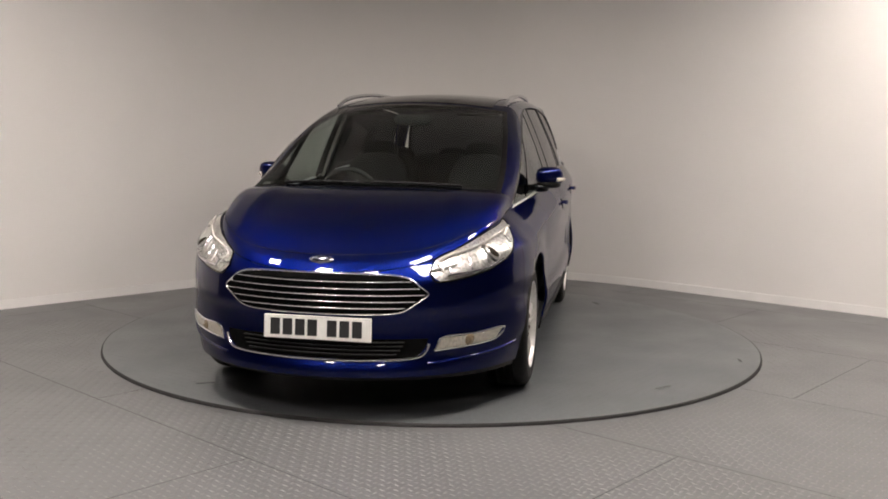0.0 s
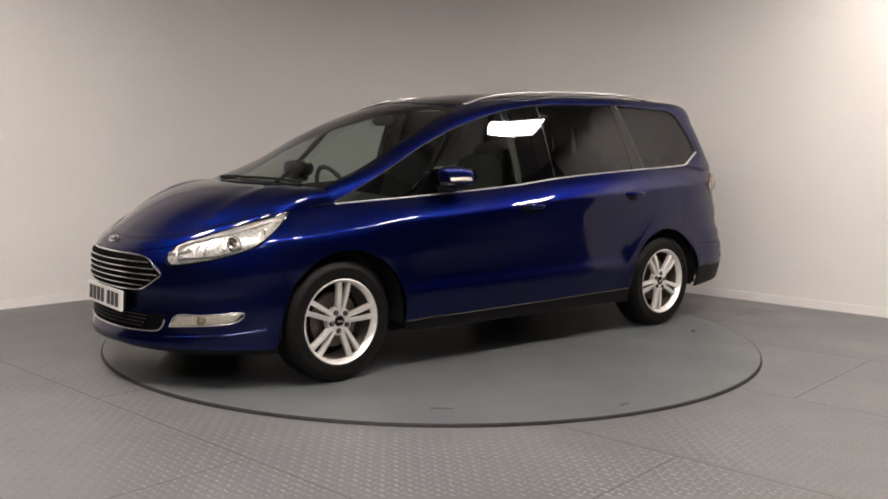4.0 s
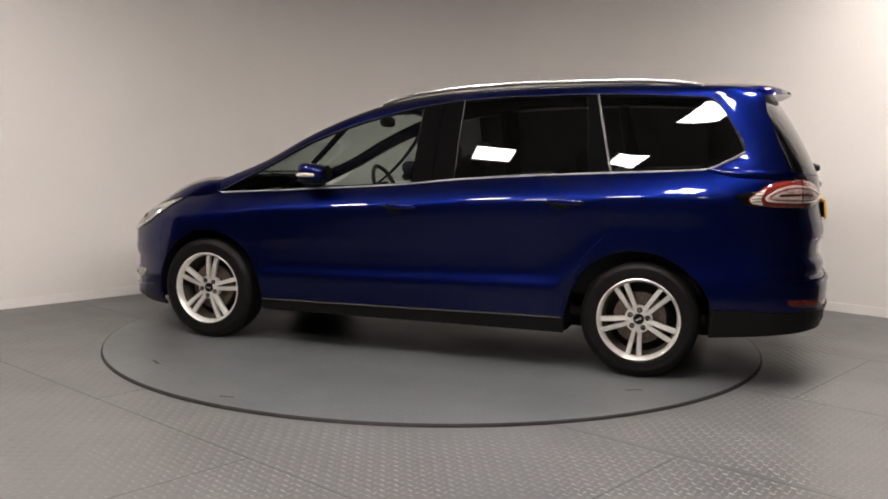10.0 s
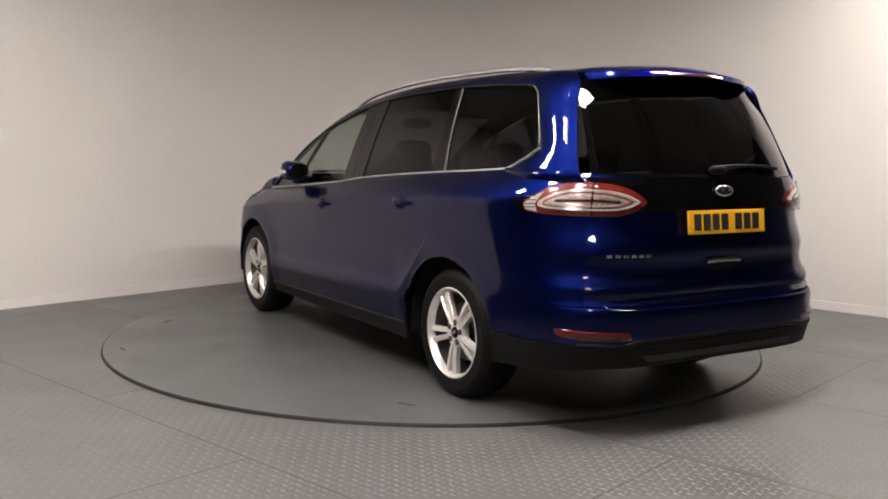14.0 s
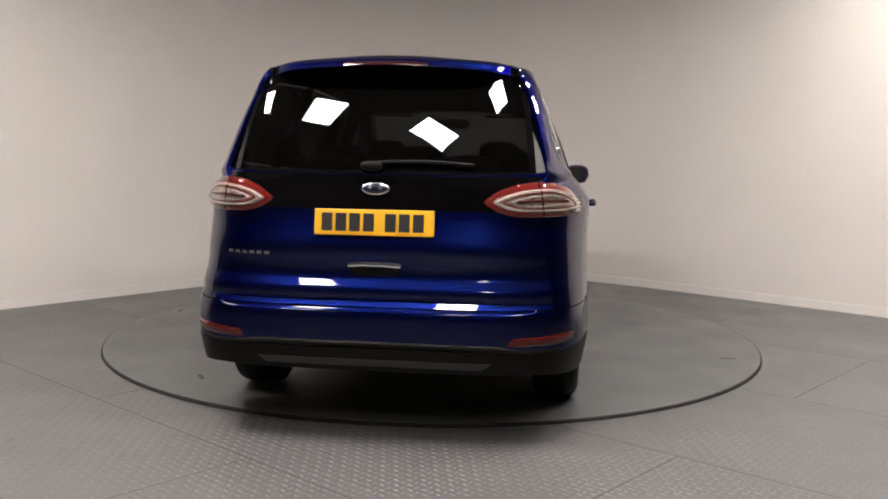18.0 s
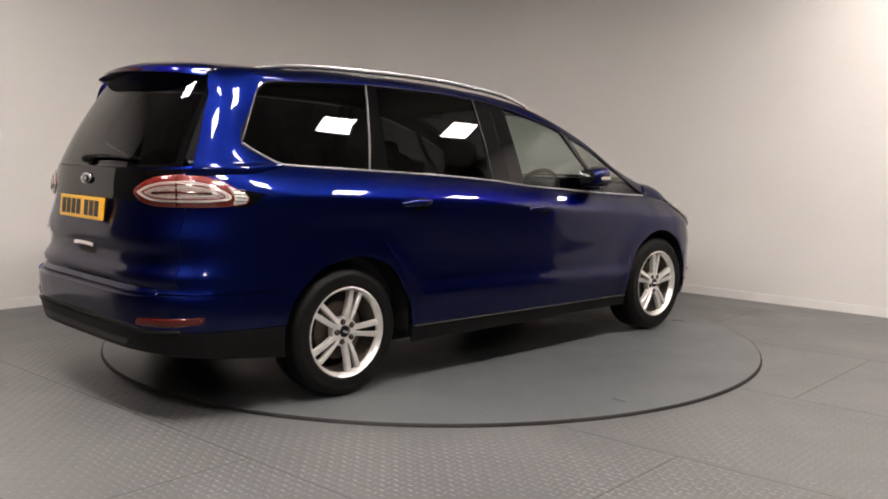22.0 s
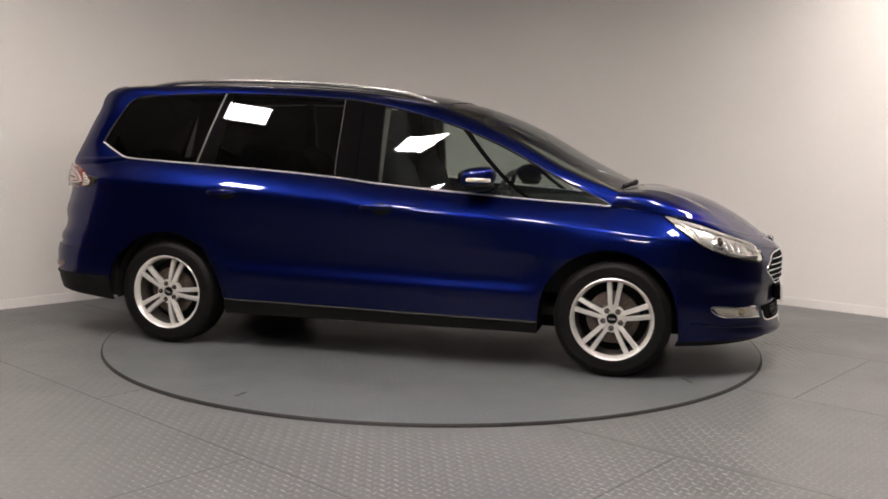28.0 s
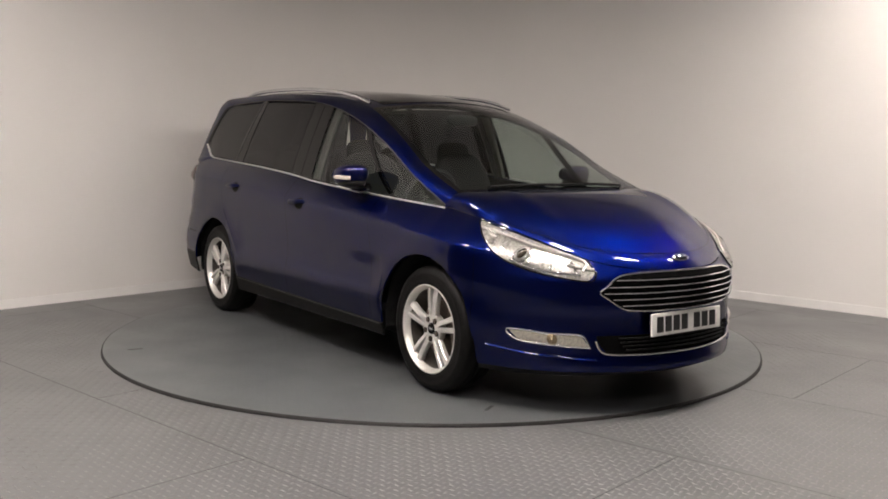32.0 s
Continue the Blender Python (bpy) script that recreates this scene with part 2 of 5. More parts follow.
def blob(cx, cy, cz, rx, ry, rz, power=0.75, nu=20, nv=12):
    """A rounded box: a superellipsoid."""
    verts, faces = [], []

    def sp(v, e):
        return math.copysign(abs(v) ** e, v)
    for j in range(nv + 1):
        b = -math.pi / 2 + math.pi * j / nv
        for i in range(nu):
            a = 2 * math.pi * i / nu
            verts.append((cx + rx * sp(math.cos(b), power) * sp(math.cos(a), power), cy + ry * sp(math.cos(b), power) * sp(math.sin(a), power), cz + rz * sp(math.sin(b), power)))
    for j in range(nv):
        for i in range(nu):
            k = (i + 1) % nu
            faces.append((j * nu + i, j * nu + k, (j + 1) * nu + k, (j + 1) * nu + i))
    return verts, faces


# ---- the car's body as surfaces: x ahead, y to its left, z up, from the ground midway between the axles ----
AXLE, HUB_Z, ARCH_R, ARCH_X = 1.4245, 0.338, 0.396, 1.397
XF, XR = 1.60, -1.30                       # where the plan begins to round to nose and tail
LF, LR = 1.40, 1.75                        # lengths of those rounded halves
HALF_W = 0.962
nose_x = knots((0.12, 2.31), (0.19, 2.36), (0.222, 2.408), (0.25, 2.412), (0.285, 2.400), (0.31, 2.386), (0.36, 2.376), (0.43, 2.368), (0.49, 2.372), (0.55, 2.40), (0.66, 2.40), (0.72, 2.375), (0.8, 2.345), (0.9, 2.29), (1.0, 2.24))
tail_x = knots((0.2, -2.36), (0.3, -2.41), (0.45, -2.44), (0.56, -2.445), (0.59, -2.44), (0.62, -2.404), (0.655, -2.418), (0.668, -2.420), (0.735, -2.390), (0.775, -2.393), (0.835, -2.415), (0.855, -2.416), (0.93, -2.400), (1.0, -2.386), (1.1, -2.380), (1.2, -2.365))


def corner_table(n, a, b):
    """The quarter of a superellipse by the share of its length: (towards the end, towards the side)."""
    t = np.linspace(0, math.pi / 2, 1500)
    cx, cy = np.sin(t) ** (2 / n), np.cos(t) ** (2 / n)
    d = np.concatenate([[0], np.cumsum(np.hypot(np.diff(cx) * a, np.diff(cy) * b))])
    return d / d[-1], cx, cy


FRONT, REAR, REAR_LOW = corner_table(2.05, 0.8, 0.95), corner_table(3.7, 1.1, 0.95), corner_table(5.0, 1.1, 0.95)
belt_z = knots((1.42, 0.975), (0.92, 1.004), (0.36, 1.044), (0.0, 1.073), (-0.29, 1.105), (-0.69, 1.136), (-1.23, 1.168), (-1.74, 1.196), (-2.0, 1.205), (-2.2, 1.19), (-2.37, 1.175))
wing_z = knots((1.42, 0.975), (1.6, 0.948), (1.75, 0.926), (1.85, 0.905), (2.05, 0.838), (2.15, 0.788), (2.25, 0.748), (2.33, 0.724), (2.385, 0.712))
side_f = knots((-0.2, 0.935), (0.0, 0.968), (0.10, 0.986), (0.18, 0.997), (0.222, 0.997), (0.25, 0.993), (0.298, 0.981), (0.345, 0.9775), (0.44, 0.979), (0.62, 0.990), (0.79, 1.0), (0.83, 0.998), (0.862, 0.985), (0.93, 0.943), (0.98, 0.900), (1.0, 0.877))
plain_f = knots((-0.2, 0.935), (0.0, 0.968), (0.10, 0.986), (0.19, 0.994), (0.28, 0.992), (0.42, 0.984), (0.62, 0.990), (0.79, 1.0), (0.83, 0.998), (0.862, 0.985), (0.93, 0.943), (0.98, 0.900), (1.0, 0.877))


def plan(s, z=0.9):
    if s > XF:
        l = min((s - XF) / LF, 1.0)
        return 1, float(np.interp(l, FRONT[0], FRONT[1])), float(np.interp(l, FRONT[0], FRONT[2]))
    if s < XR:
        l = min((XR - s) / LR, 1.0)
        k = min(max((z - 0.60) / 0.40, 0.0), 1.0)
        k = k * k * (3 - 2 * k)
        return -1, *(lerp(float(np.interp(l, REAR_LOW[0], REAR_LOW[i])), float(np.interp(l, REAR[0], REAR[i])), k) for i in (1, 2))
    return 0, 0.0, 1.0


def s_x(s):
    """The x of the plan at middle height."""
    e, cx, _ = plan(s)
    return XF + (2.39 - XF) * cx if e > 0 else XR + (-2.385 - XR) * cx if e < 0 else s


def top_z(s):
    x = s_x(s)
    return wing_z(x) if x > 1.42 else belt_z(x)


def skin(s, z, off=0.0):
    """A point of the left flank, nose or tail, off metres outside it."""
    e, cx, cy = plan(s, z)
    top = top_z(s)
    q = (z - 0.31) / (top - 0.31)
    x0 = s_x(s)
    wing = math.sin(math.pi * (x0 - 0.9) / 1.2) ** 2 if 0.9 < x0 < 2.1 else 0.0
    q2 = q + 0.045 * wing * math.sin(math.pi * min(max((q - 0.5) / 0.5, 0.0), 1.0))
    between = min(max((1.10 - abs(x0)) / 0.25, 0.0), 1.0)
    f = lerp(plain_f(q2), side_f(q2), between * between * (3 - 2 * between))
    if x0 > 0.2:
        f -= 0.055 * max(0.0, min((q - 0.55) / 0.45, 1.0)) * min((x0 - 0.2) / 1.1, 1.0)
    if wing and 0.42 < q < 1.0:
        f += 0.012 * math.sin(math.pi * (q - 0.42) / 0.58) * wing
    if e < 0:
        f -= 0.03 * cx * max(0.0, min(q, 1.0))
    if x0 < -1.5:
        f += 0.065 * min(max((-1.88 - x0) / 0.4, 0.0), 1.0) * max(0.0, (q - 0.84) / 0.16)
    w = HALF_W * f * (1 - (0.016 if x0 < 0 else 0.032) * min((x0 / 1.45) ** 2, 1.2))
    x = XF + (nose_x(z) - XF) * cx if e > 0 else XR + (tail_x(z) - XR) * cx if e < 0 else s
    y = w * cy
    for ax in (ARCH_X, -ARCH_X):
        r = math.hypot(x - ax, z - HUB_Z)
        y += 0.008 * math.exp(-((r - ARCH_R - 0.005) / 0.095) ** 2) * (1 if y > 0.5 else 0)
    p = Vector((x, y, z))
    if off:
        d = 0.004
        a = skin(s + d if s < XF + LF - d else s - d, z) - p
        if s >= XF + LF - d:
            a = -a
        b = skin(s, z + d) - p
        n = a.cross(b)
        n = Vector((n.x, n.y, n.z)).normalized() if n.length > 1e-12 else Vector((0, 1, 0))
        if n.y * max(y, 0.01) + n.x * x * 0.3 < 0:
            n = -n
        p = p + n * off
    return p


def s_of_x(x):
    lo, hi = XR - LR, XF + LF
    for _ in range(40):
        mid = (lo + hi) / 2
        lo, hi = (mid, hi) if s_x(mid) < x else (lo, mid)
    return (lo + hi) / 2


def s_of_y(y, front=True, z=0.6):
    lo, hi = (0.0, 1.0)
    for _ in range(40):
        mid = (lo + hi) / 2
        s = XF + LF * mid if front else XR - LR * mid
        lo, hi = (mid, hi) if skin(s, z).y > y else (lo, mid)
    return XF + LF * lo if front else XR - LR * lo


S_NOSE, S_TAIL = XF + LF, XR - LR


def arch_z(x, low):
    """The lower edge of the flank: the sill line, raised over the wheels."""
    z = low
    for ax in (ARCH_X, -ARCH_X):
        d = abs(x - ax)
        if d < ARCH_R:
            z = max(z, HUB_Z + math.sqrt(ARCH_R ** 2 - d * d))
    return z


def spread(a, b, n):
    return [lerp(a, b, i / n) for i in range(n + 1)]


# outlines of the side windows, by x
glass_low = knots((1.40, 0.977), (0.92, 1.006), (0.36, 1.046), (0.0, 1.075), (-0.29, 1.107), (-0.69, 1.138), (-1.23, 1.170), (-1.70, 1.196), (-1.77, 1.203), (-1.86, 1.243), (-1.957, 1.298))
glass_top = knots((1.40, 0.979), (1.075, 1.138), (0.72, 1.322), (0.37, 1.452), (0.017, 1.543), (-0.29, 1.590), (-0.69, 1.614), (-1.12, 1.625), (-1.60, 1.613), (-1.74, 1.603), (-1.80, 1.572), (-1.88, 1.45), (-1.957, 1.302))
window_roof_y = knots((1.4, 0.685), (0.7, 0.668), (0.37, 0.660), (0.0, 0.652), (-0.35, 0.648), (-0.7, 0.649), (-1.2, 0.647), (-1.6, 0.648), (-2.0, 0.655))
window_roof_z = knots((1.4, 1.53), (0.4, 1.545), (0.0, 1.560), (-0.4, 1.597), (-0.8, 1.614), (-1.2, 1.618), (-2.0, 1.610))


def window_y(x, z):
    """How far out the side windows stand: one smooth skin from the belt up to the roof."""
    b = skin(s_of_x(x) if x < XR else min(x, 1.40), belt_z(x)).y
    w = (z - belt_z(x)) / (window_roof_z(x) - belt_z(x))
    return lerp(b, window_roof_y(x), w) + 0.040 * w * (1 - w)


def glass_low_y(x):
    return window_y(x, glass_low(x))


def glass_top_y(x):
    return window_y(x, glass_top(x))


def side_glass(x, v, off=0.0):
    """A point of the side windows' surface; v from sill to roof."""
    z = lerp(glass_low(x), glass_top(x), v)
    return Vector((x, window_y(x, z) + off, z + off * 0.3))


# the outer edge of screen pillar, roof and tailgate opening
RIM = curve3([(1.43, 0.716, 1.054), (1.10, 0.698, 1.186), (0.74, 0.658, 1.379), (0.35, 0.602, 1.538), (0.0, 0.582, 1.611), (-0.35, 0.590, 1.645), (-0.7, 0.592, 1.666),
              (-1.1, 0.592, 1.677), (-1.5, 0.590, 1.678), (-1.98, 0.592, 1.656), (-2.068, 0.648, 1.505), (-2.142, 0.702, 1.325), (-2.200, 0.738, 1.190)])
INNER = curve3([(x, glass_top_y(x), glass_top(x)) for x in (1.40, 1.075, 0.72, 0.37, 0.0, -0.35, -0.7, -1.1, -1.5, -1.75, -1.86)] + [(-1.957, window_y(-1.957, 1.300), 1.300), (-1.765, glass_low_y(-1.765), 1.203)])

# ---- the car ----
car = tagged(new("car"), "dark blue metallic people carrier with chrome trim, parked on the turntable", "car")
OUT_L = (0.0, 1.0, 0.15)


def both(name, verts, faces, mat, parent, label="", smooth=True):
    """The piece on the car's left and its mirror image on the right."""
    a = piece(name, verts, faces, mat, parent, label, smooth)
    b = piece(name, *mirrored(verts, faces), mat, parent, label, smooth)
    return a, b


def flank(sl, sr, zb, zt, ns, nz, off=0.0):
    """A grid of the flank between two edges sl(z), sr(z) and two heights zb(s), zt(s)."""
    rows = []
    for i in range(ns + 1):
        row = []
        for j in range(nz + 1):
            s, z = lerp(sl(0.6), sr(0.6), i / ns), 0.6
            for _ in range(14):
                z = lerp(zb(s), zt(s), j / nz)
                s = lerp(sl(z), sr(z), i / ns)
            row.append(skin(s, z, off))
        rows.append(row)
    return rows


SILL = knots((1.0, 0.305), (-1.0, 0.330))
GAP = 0.0014


def low_edge(s):
    return arch_z(s_x(s), SILL(s_x(s)))


def top_edge(s):
    return top_z(s)


def door_back(z):
    d = 0.445
    if z > HUB_Z + 0.36:
        k = min((z - HUB_Z - 0.36) / 0.18, 1.0)
        return lerp(-ARCH_X + math.sqrt(d * d - 0.36 ** 2), -1.235, math.sin(k * math.pi / 2))
    return -ARCH_X + math.sqrt(max(d * d - (max(z, HUB_Z) - HUB_Z) ** 2, 0.0))


S_WING, S_QTR = s_of_x(1.79), s_of_x(-1.79)
S_GATE = s_of_y(0.735, False, 0.9)
door_front = knots((0.3, 0.90), (0.6, 0.90), (0.95, 0.83), (1.05, 0.80))

both("front_wing", *sheet(flank(lambda z: S_WING - GAP, lambda z: door_front(z) + GAP, low_edge, top_edge, 56, 40), OUT_L, skirts=(0, 0, 1, 1)), PAINT, car)
door_f = both("front_door", *sheet(flank(lambda z: door_front(z) - GAP, lambda z: -0.147 + GAP, low_edge, top_edge, 24, 48), OUT_L, skirts=(0, 0, 1, 1)), PAINT, car)
door_r = both("rear_door", *sheet(flank(lambda z: -0.147 - GAP, lambda z: door_back(z) + GAP, low_edge, top_edge, 26, 48), OUT_L, skirts=(0, 0, 1, 1)), PAINT, car)
both("rear_quarter", *sheet(flank(lambda z: door_back(z) - GAP, lambda z: S_QTR, low_edge, top_edge, 110, 48), OUT_L, skirts=(0, 0, 1, 1)), PAINT, car)
both("rear_corner", *sheet(flank(lambda z: S_QTR, lambda z: S_GATE + GAP, lambda s: 0.603, top_edge, 16, 20), (-0.7, 0.7, 0), skirts=(0, 1, 1, 1)), PAINT, car)


def wrap(s_side, s_end, zb, zt, ns, nz, off=0.0):
    """A grid right round the nose or tail, from the left flank to the right one."""
    half = []
    for i in range(ns + 1):
        s = lerp(s_side, s_end, 1 - (1 - i / ns) ** 1.15)
        half.append([skin(s, lerp(zb(s), zt(s), j / nz), off) for j in range(nz + 1)])
    for p in half[-1]:
        p.y = 0.0
    return half + [[Vector((p.x, -p.y, p.z)) for p in r] for r in half[-2::-1]]


front_bumper = piece("front_bumper", *sheet(wrap(S_WING + GAP, S_NOSE, lambda s: 0.226, lambda s: top_z(s) - 0.002, 44, 44), (1, 0, 0.1)), PAINT, car)
piece("front_lip", *sheet(wrap(S_WING + GAP, S_NOSE, lambda s: 0.192, lambda s: 0.222, 40, 4, -0.012), (1, 0, 0)), BLACK_TRIM, car, "matt black plastic lip")
rear_bumper = piece("rear_bumper", *sheet(wrap(S_QTR - GAP, S_TAIL, lambda s: 0.430, lambda s: 0.598, 44, 10), (-1, 0, 0.1)), PAINT, car)
lower_bumper = piece("lower_bumper", *sheet(wrap(S_QTR - GAP, S_TAIL, lambda s: lerp(0.268, 0.322, min(max((S_QTR - s) / (S_QTR - S_TAIL), 0.0) * 2.2, 1.0)), lambda s: 0.425, 44, 10, 0.003), (-1, 0, 0)), BLACK_TRIM, car, "matt black plastic lower bumper")
tailgate = piece("tailgate", *sheet(wrap(S_GATE - GAP, S_TAIL, lambda s: 0.604, lambda s: top_z(s) - 0.002, 34, 26), (-1, 0, 0.1)), PAINT, car)

both("sill", *sheet(flank(lambda z: 0.997, lambda z: -0.997, lambda s: 0.232, lambda s: SILL(s) - 0.004, 20, 6, 0.002), OUT_L), BLACK_TRIM, car, "matt black plastic sill")

both("sill_strip", *tube([skin(x, SILL(x) - 0.006, 0.006) for x in spread(0.985, -0.985, 40)], oval(0.004, 0.004, 6)), TRIM_GREY, car, "thin grey strip along the sill")

# dark shell behind the joints
def shell_low(s):
    x, z, r = s_x(s), SILL(s_x(s)), ARCH_R + 0.035
    for ax in (ARCH_X, -ARCH_X):
        if abs(x - ax) < r:
            z = max(z, HUB_Z + math.sqrt(r * r - (x - ax) ** 2))
    return z


rows = flank(lambda z: S_NOSE, lambda z: S_TAIL, shell_low, lambda s: top_z(s) - 0.01, 150, 14, -0.014)
both("inner_shell", *sheet(rows, OUT_L, 0), DARK, car)

# bonnet
cowl = curve3([(1.40, 0.783, 0.977), (1.43, 0.716, 1.052), (1.50, 0.36, 1.068), (1.535, 0.0, 1.070), (1.50, -0.36, 1.068), (1.43, -0.716, 1.052), (1.40, -0.783, 0.977)])
bonnet_rise = knots((0.0, 0.0), (0.015, 0.050), (0.035, 0.095), (0.065, 0.142), (0.10, 0.187), (0.217, 0.385), (0.35, 0.575), (0.57, 0.81), (0.79, 0.95), (1.0, 1.0))
rows = []
S_APEX = s_of_x(1.405)
for i in range(73):
    u = -1 + i / 36
    a = abs(u)
    s = lerp(S_NOSE, S_APEX, a)
    p0 = skin(s, top_z(s))
    if a == 0:
        p0.y = 0
    p0.y = math.copysign(p0.y, -u)
    p1 = cowl(3 + 3 * math.copysign(a ** 1.25, u))
    row = []
    for j in range(33):
        v = j / 32
        g = lerp(bonnet_rise(v), v, a ** 6)
        crease = 0.012 * math.exp(-((a - 0.46 - 0.08 * v) / 0.05) ** 2) * v * (1 - v) * 4
        row.append(Vector((lerp(p0.x, p1.x, v), lerp(p0.y, p1.y, v), lerp(p0.z, p1.z, g) + crease + 0.002 + 0.012 * math.sin(math.pi * v) * (1 - a ** 3))))
    rows.append(row)
bonnet = piece("bonnet", *sheet(rows, (0.2, 0, 1), 0.015), PAINT, car)
lip = []
for i in range(8, 65):
    k = 1 - ((i - 36) / 28) ** 2
    j = 0.6 + 2.6 * k ** 0.6
    lip.append(rows[i][int(j)].lerp(rows[i][int(j) + 1], j % 1) + Vector((0.0003, 0, 0.0003)))
piece("bonnet_joint", *tube(lip, oval(0.0022, 0.0016, 6)), BLACK_TRIM, bonnet, "dark joint along the bonnet's front edge")

# screen pillars, roof sides and rear pillars, round the side windows
rows = []
for i in range(181):
    k = 12 * i / 180
    a, b = INNER(k), RIM(k)
    row = []
    for j in range(9):
        w = j / 8
        p = a.lerp(b, w)
        bulge = 0.10 * (b - a).length * 4 * w * (1 - w)
        p = p + Vector((0, 0.75, 0.65)) * bulge if k < 9 else p + Vector((-0.6, 0.8, 0.1)) * bulge
        row.append(p)
    rows.append(row)
last = []
for j in range(9):
    s = lerp(s_of_x(-1.765), S_GATE, j / 8)
    last.append(skin(s, top_z(s) - 0.012 - 0.040 * min(j / 3, 1.0), 0.0015))
for k, up in ((0.25, 0.004), (0.5, 0.007), (0.75, 0.006)):
    rows.append([base.lerp(foot, k) + Vector((0, up, up)) for base, foot in zip(rows[180], last)])
rows.append(last)
both("side_frame", *sheet(rows, (0, 1, 0.5), 0.02), PAINT, car)

# roof
rows = []
for i in range(49):
    k = 3 + 6 * i / 48
    e = RIM(k)
    bow = lerp(0.075, 0.0, min(i / 14, 1.0)) - lerp(0.0, 0.13, max((i - 34) / 14, 0.0))
    row = []
    for j in range(25):
        u = -1 + j / 12
        c = 1 - u * u
        row.append(Vector((e.x + bow * c, e.y * u, e.z + (0.045 * c) * (0.9 + 0.1 * c))))
    rows.append(row)
piece("roof", *sheet(rows, (0, 0, 1), 0.02), PAINT, car)

rows = []
for i in range(41):
    k = 3.12 + 4.6 * i / 40
    e = RIM(k)
    bow = lerp(0.075, 0.0, min((k - 3) / 1.75, 1.0))
    row = []
    for j in range(21):
        u = -0.84 + 1.68 * j / 20
        c = 1 - u * u
        row.append(Vector((e.x + bow * c, e.y * u, e.z + (0.045 * c) * (0.9 + 0.1 * c) + 0.003)))
    rows.append(row)
piece("roof_glass", *sheet(rows, (0, 0, 1), 0.004), BLACK_GLOSS, car, "dark glass roof panel")

# windscreen with its dark border
def screen(u, v):
    e = RIM(3 * v)
    c = 1 - u * u
    return Vector((e.x + lerp(0.105, 0.075, v) * c, e.y * u, e.z + lerp(0.010, 0.045, v) * c + 0.032 * v * (1 - v) * 4 * c))


def window_patch(fn, u0, u1, v0, v1, n, m):
    return [[fn(lerp(u0, u1, i / n), lerp(v0, v1, j / m)) for j in range(m + 1)] for i in range(n + 1)]


windscreen = piece("windscreen", *sheet(window_patch(screen, -0.955, 0.955, 0.035, 0.955, 30, 24), (1, 0, 1), 0.004), CLEAR_GLASS, car, "clear green-tinted windscreen")
for u0, u1, v0, v1 in ((-1, -0.956, 0, 1), (0.956, 1, 0, 1), (-0.956, 0.956, 0, 0.034), (-0.956, 0.956, 0.956, 1)):
    piece("screen_border", *sheet(window_patch(screen, u0, u1, v0, v1, 24 if u1 - u0 > 1 else 2, 24 if v1 - v0 > 0.5 else 2), (1, 0, 1), 0.006), BLACK_GLOSS, car, "black border of the windscreen")

# side windows and their dark posts
def slanted(xl0, xl1, xr0, xr1, n, m, v0=0.0, v1=1.0, off=0.0):
    """Between a fore edge and an aft edge, each given by its x at the sill and at the roof."""
    rows = []
    for i in range(n + 1):
        row = []
        for j in range(m + 1):
            v = lerp(v0, v1, j / m)
            x = lerp(lerp(xl0, xl1, v), lerp(xr0, xr1, v), i / n)
            row.append(side_glass(x, v, off))
        rows.append(row)
    return rows


both("quarter_light", *sheet(slanted(1.36, 1.10, 0.940, 0.545, 20, 10, 0.02, 0.97), OUT_L, 0.004), CLEAR_GLASS, car, "clear glass")
both("mirror_post", *sheet(slanted(0.935, 0.540, 0.898, 0.480, 3, 12, 0, 1, 0.003), OUT_L, 0.02), BLACK_GLOSS, car, "slim gloss black post")
both("front_window", *sheet(slanted(0.893, 0.475, 0.0, -0.02, 24, 16, 0.02, 0.97), OUT_L, 0.004), CLEAR_GLASS, car, "clear glass")
both("centre_post", *sheet(slanted(-0.005, -0.025, -0.142, -0.152, 4, 16, 0.0, 1.0, 0.003), OUT_L, 0.02), BLACK_GLOSS, car, "gloss black post")
both("centre_post", *sheet(slanted(-0.147, -0.157, -0.285, -0.285, 4, 16, 0.0, 1.0, 0.003), OUT_L, 0.02), BLACK_GLOSS, car, "gloss black post")
both("rear_window", *sheet(slanted(-0.290, -0.290, -1.098, -1.045, 24, 16, 0.02, 0.97), OUT_L, 0.004), PRIVACY_GLASS, car, "dark privacy glass")
both("rear_post", *sheet(slanted(-1.103, -1.050, -1.225, -1.105, 4, 16, 0.0, 1.0, 0.003), OUT_L, 0.02), BLACK_GLOSS, car, "gloss black post")
both("quarter_window", *sheet(slanted(-1.232, -1.112, -1.945, -1.945, 36, 16, 0.02, 0.97), OUT_L, 0.004), PRIVACY_GLASS, car, "dark privacy glass")
both("window_divider", *tube([side_glass(lerp(-1.232, -1.112, v), v, 0.004) for v in spread(0.0, 1.0, 12)], oval(0.007, 0.005, 8), [OUT_L] * 13), SILVER_TRIM, car)
both("window_divider", *tube([side_glass(lerp(-0.287, -0.287, v), v, 0.004) for v in spread(0.0, 1.0, 12)], oval(0.003, 0.003, 8), [OUT_L] * 13), TRIM_GREY, car)

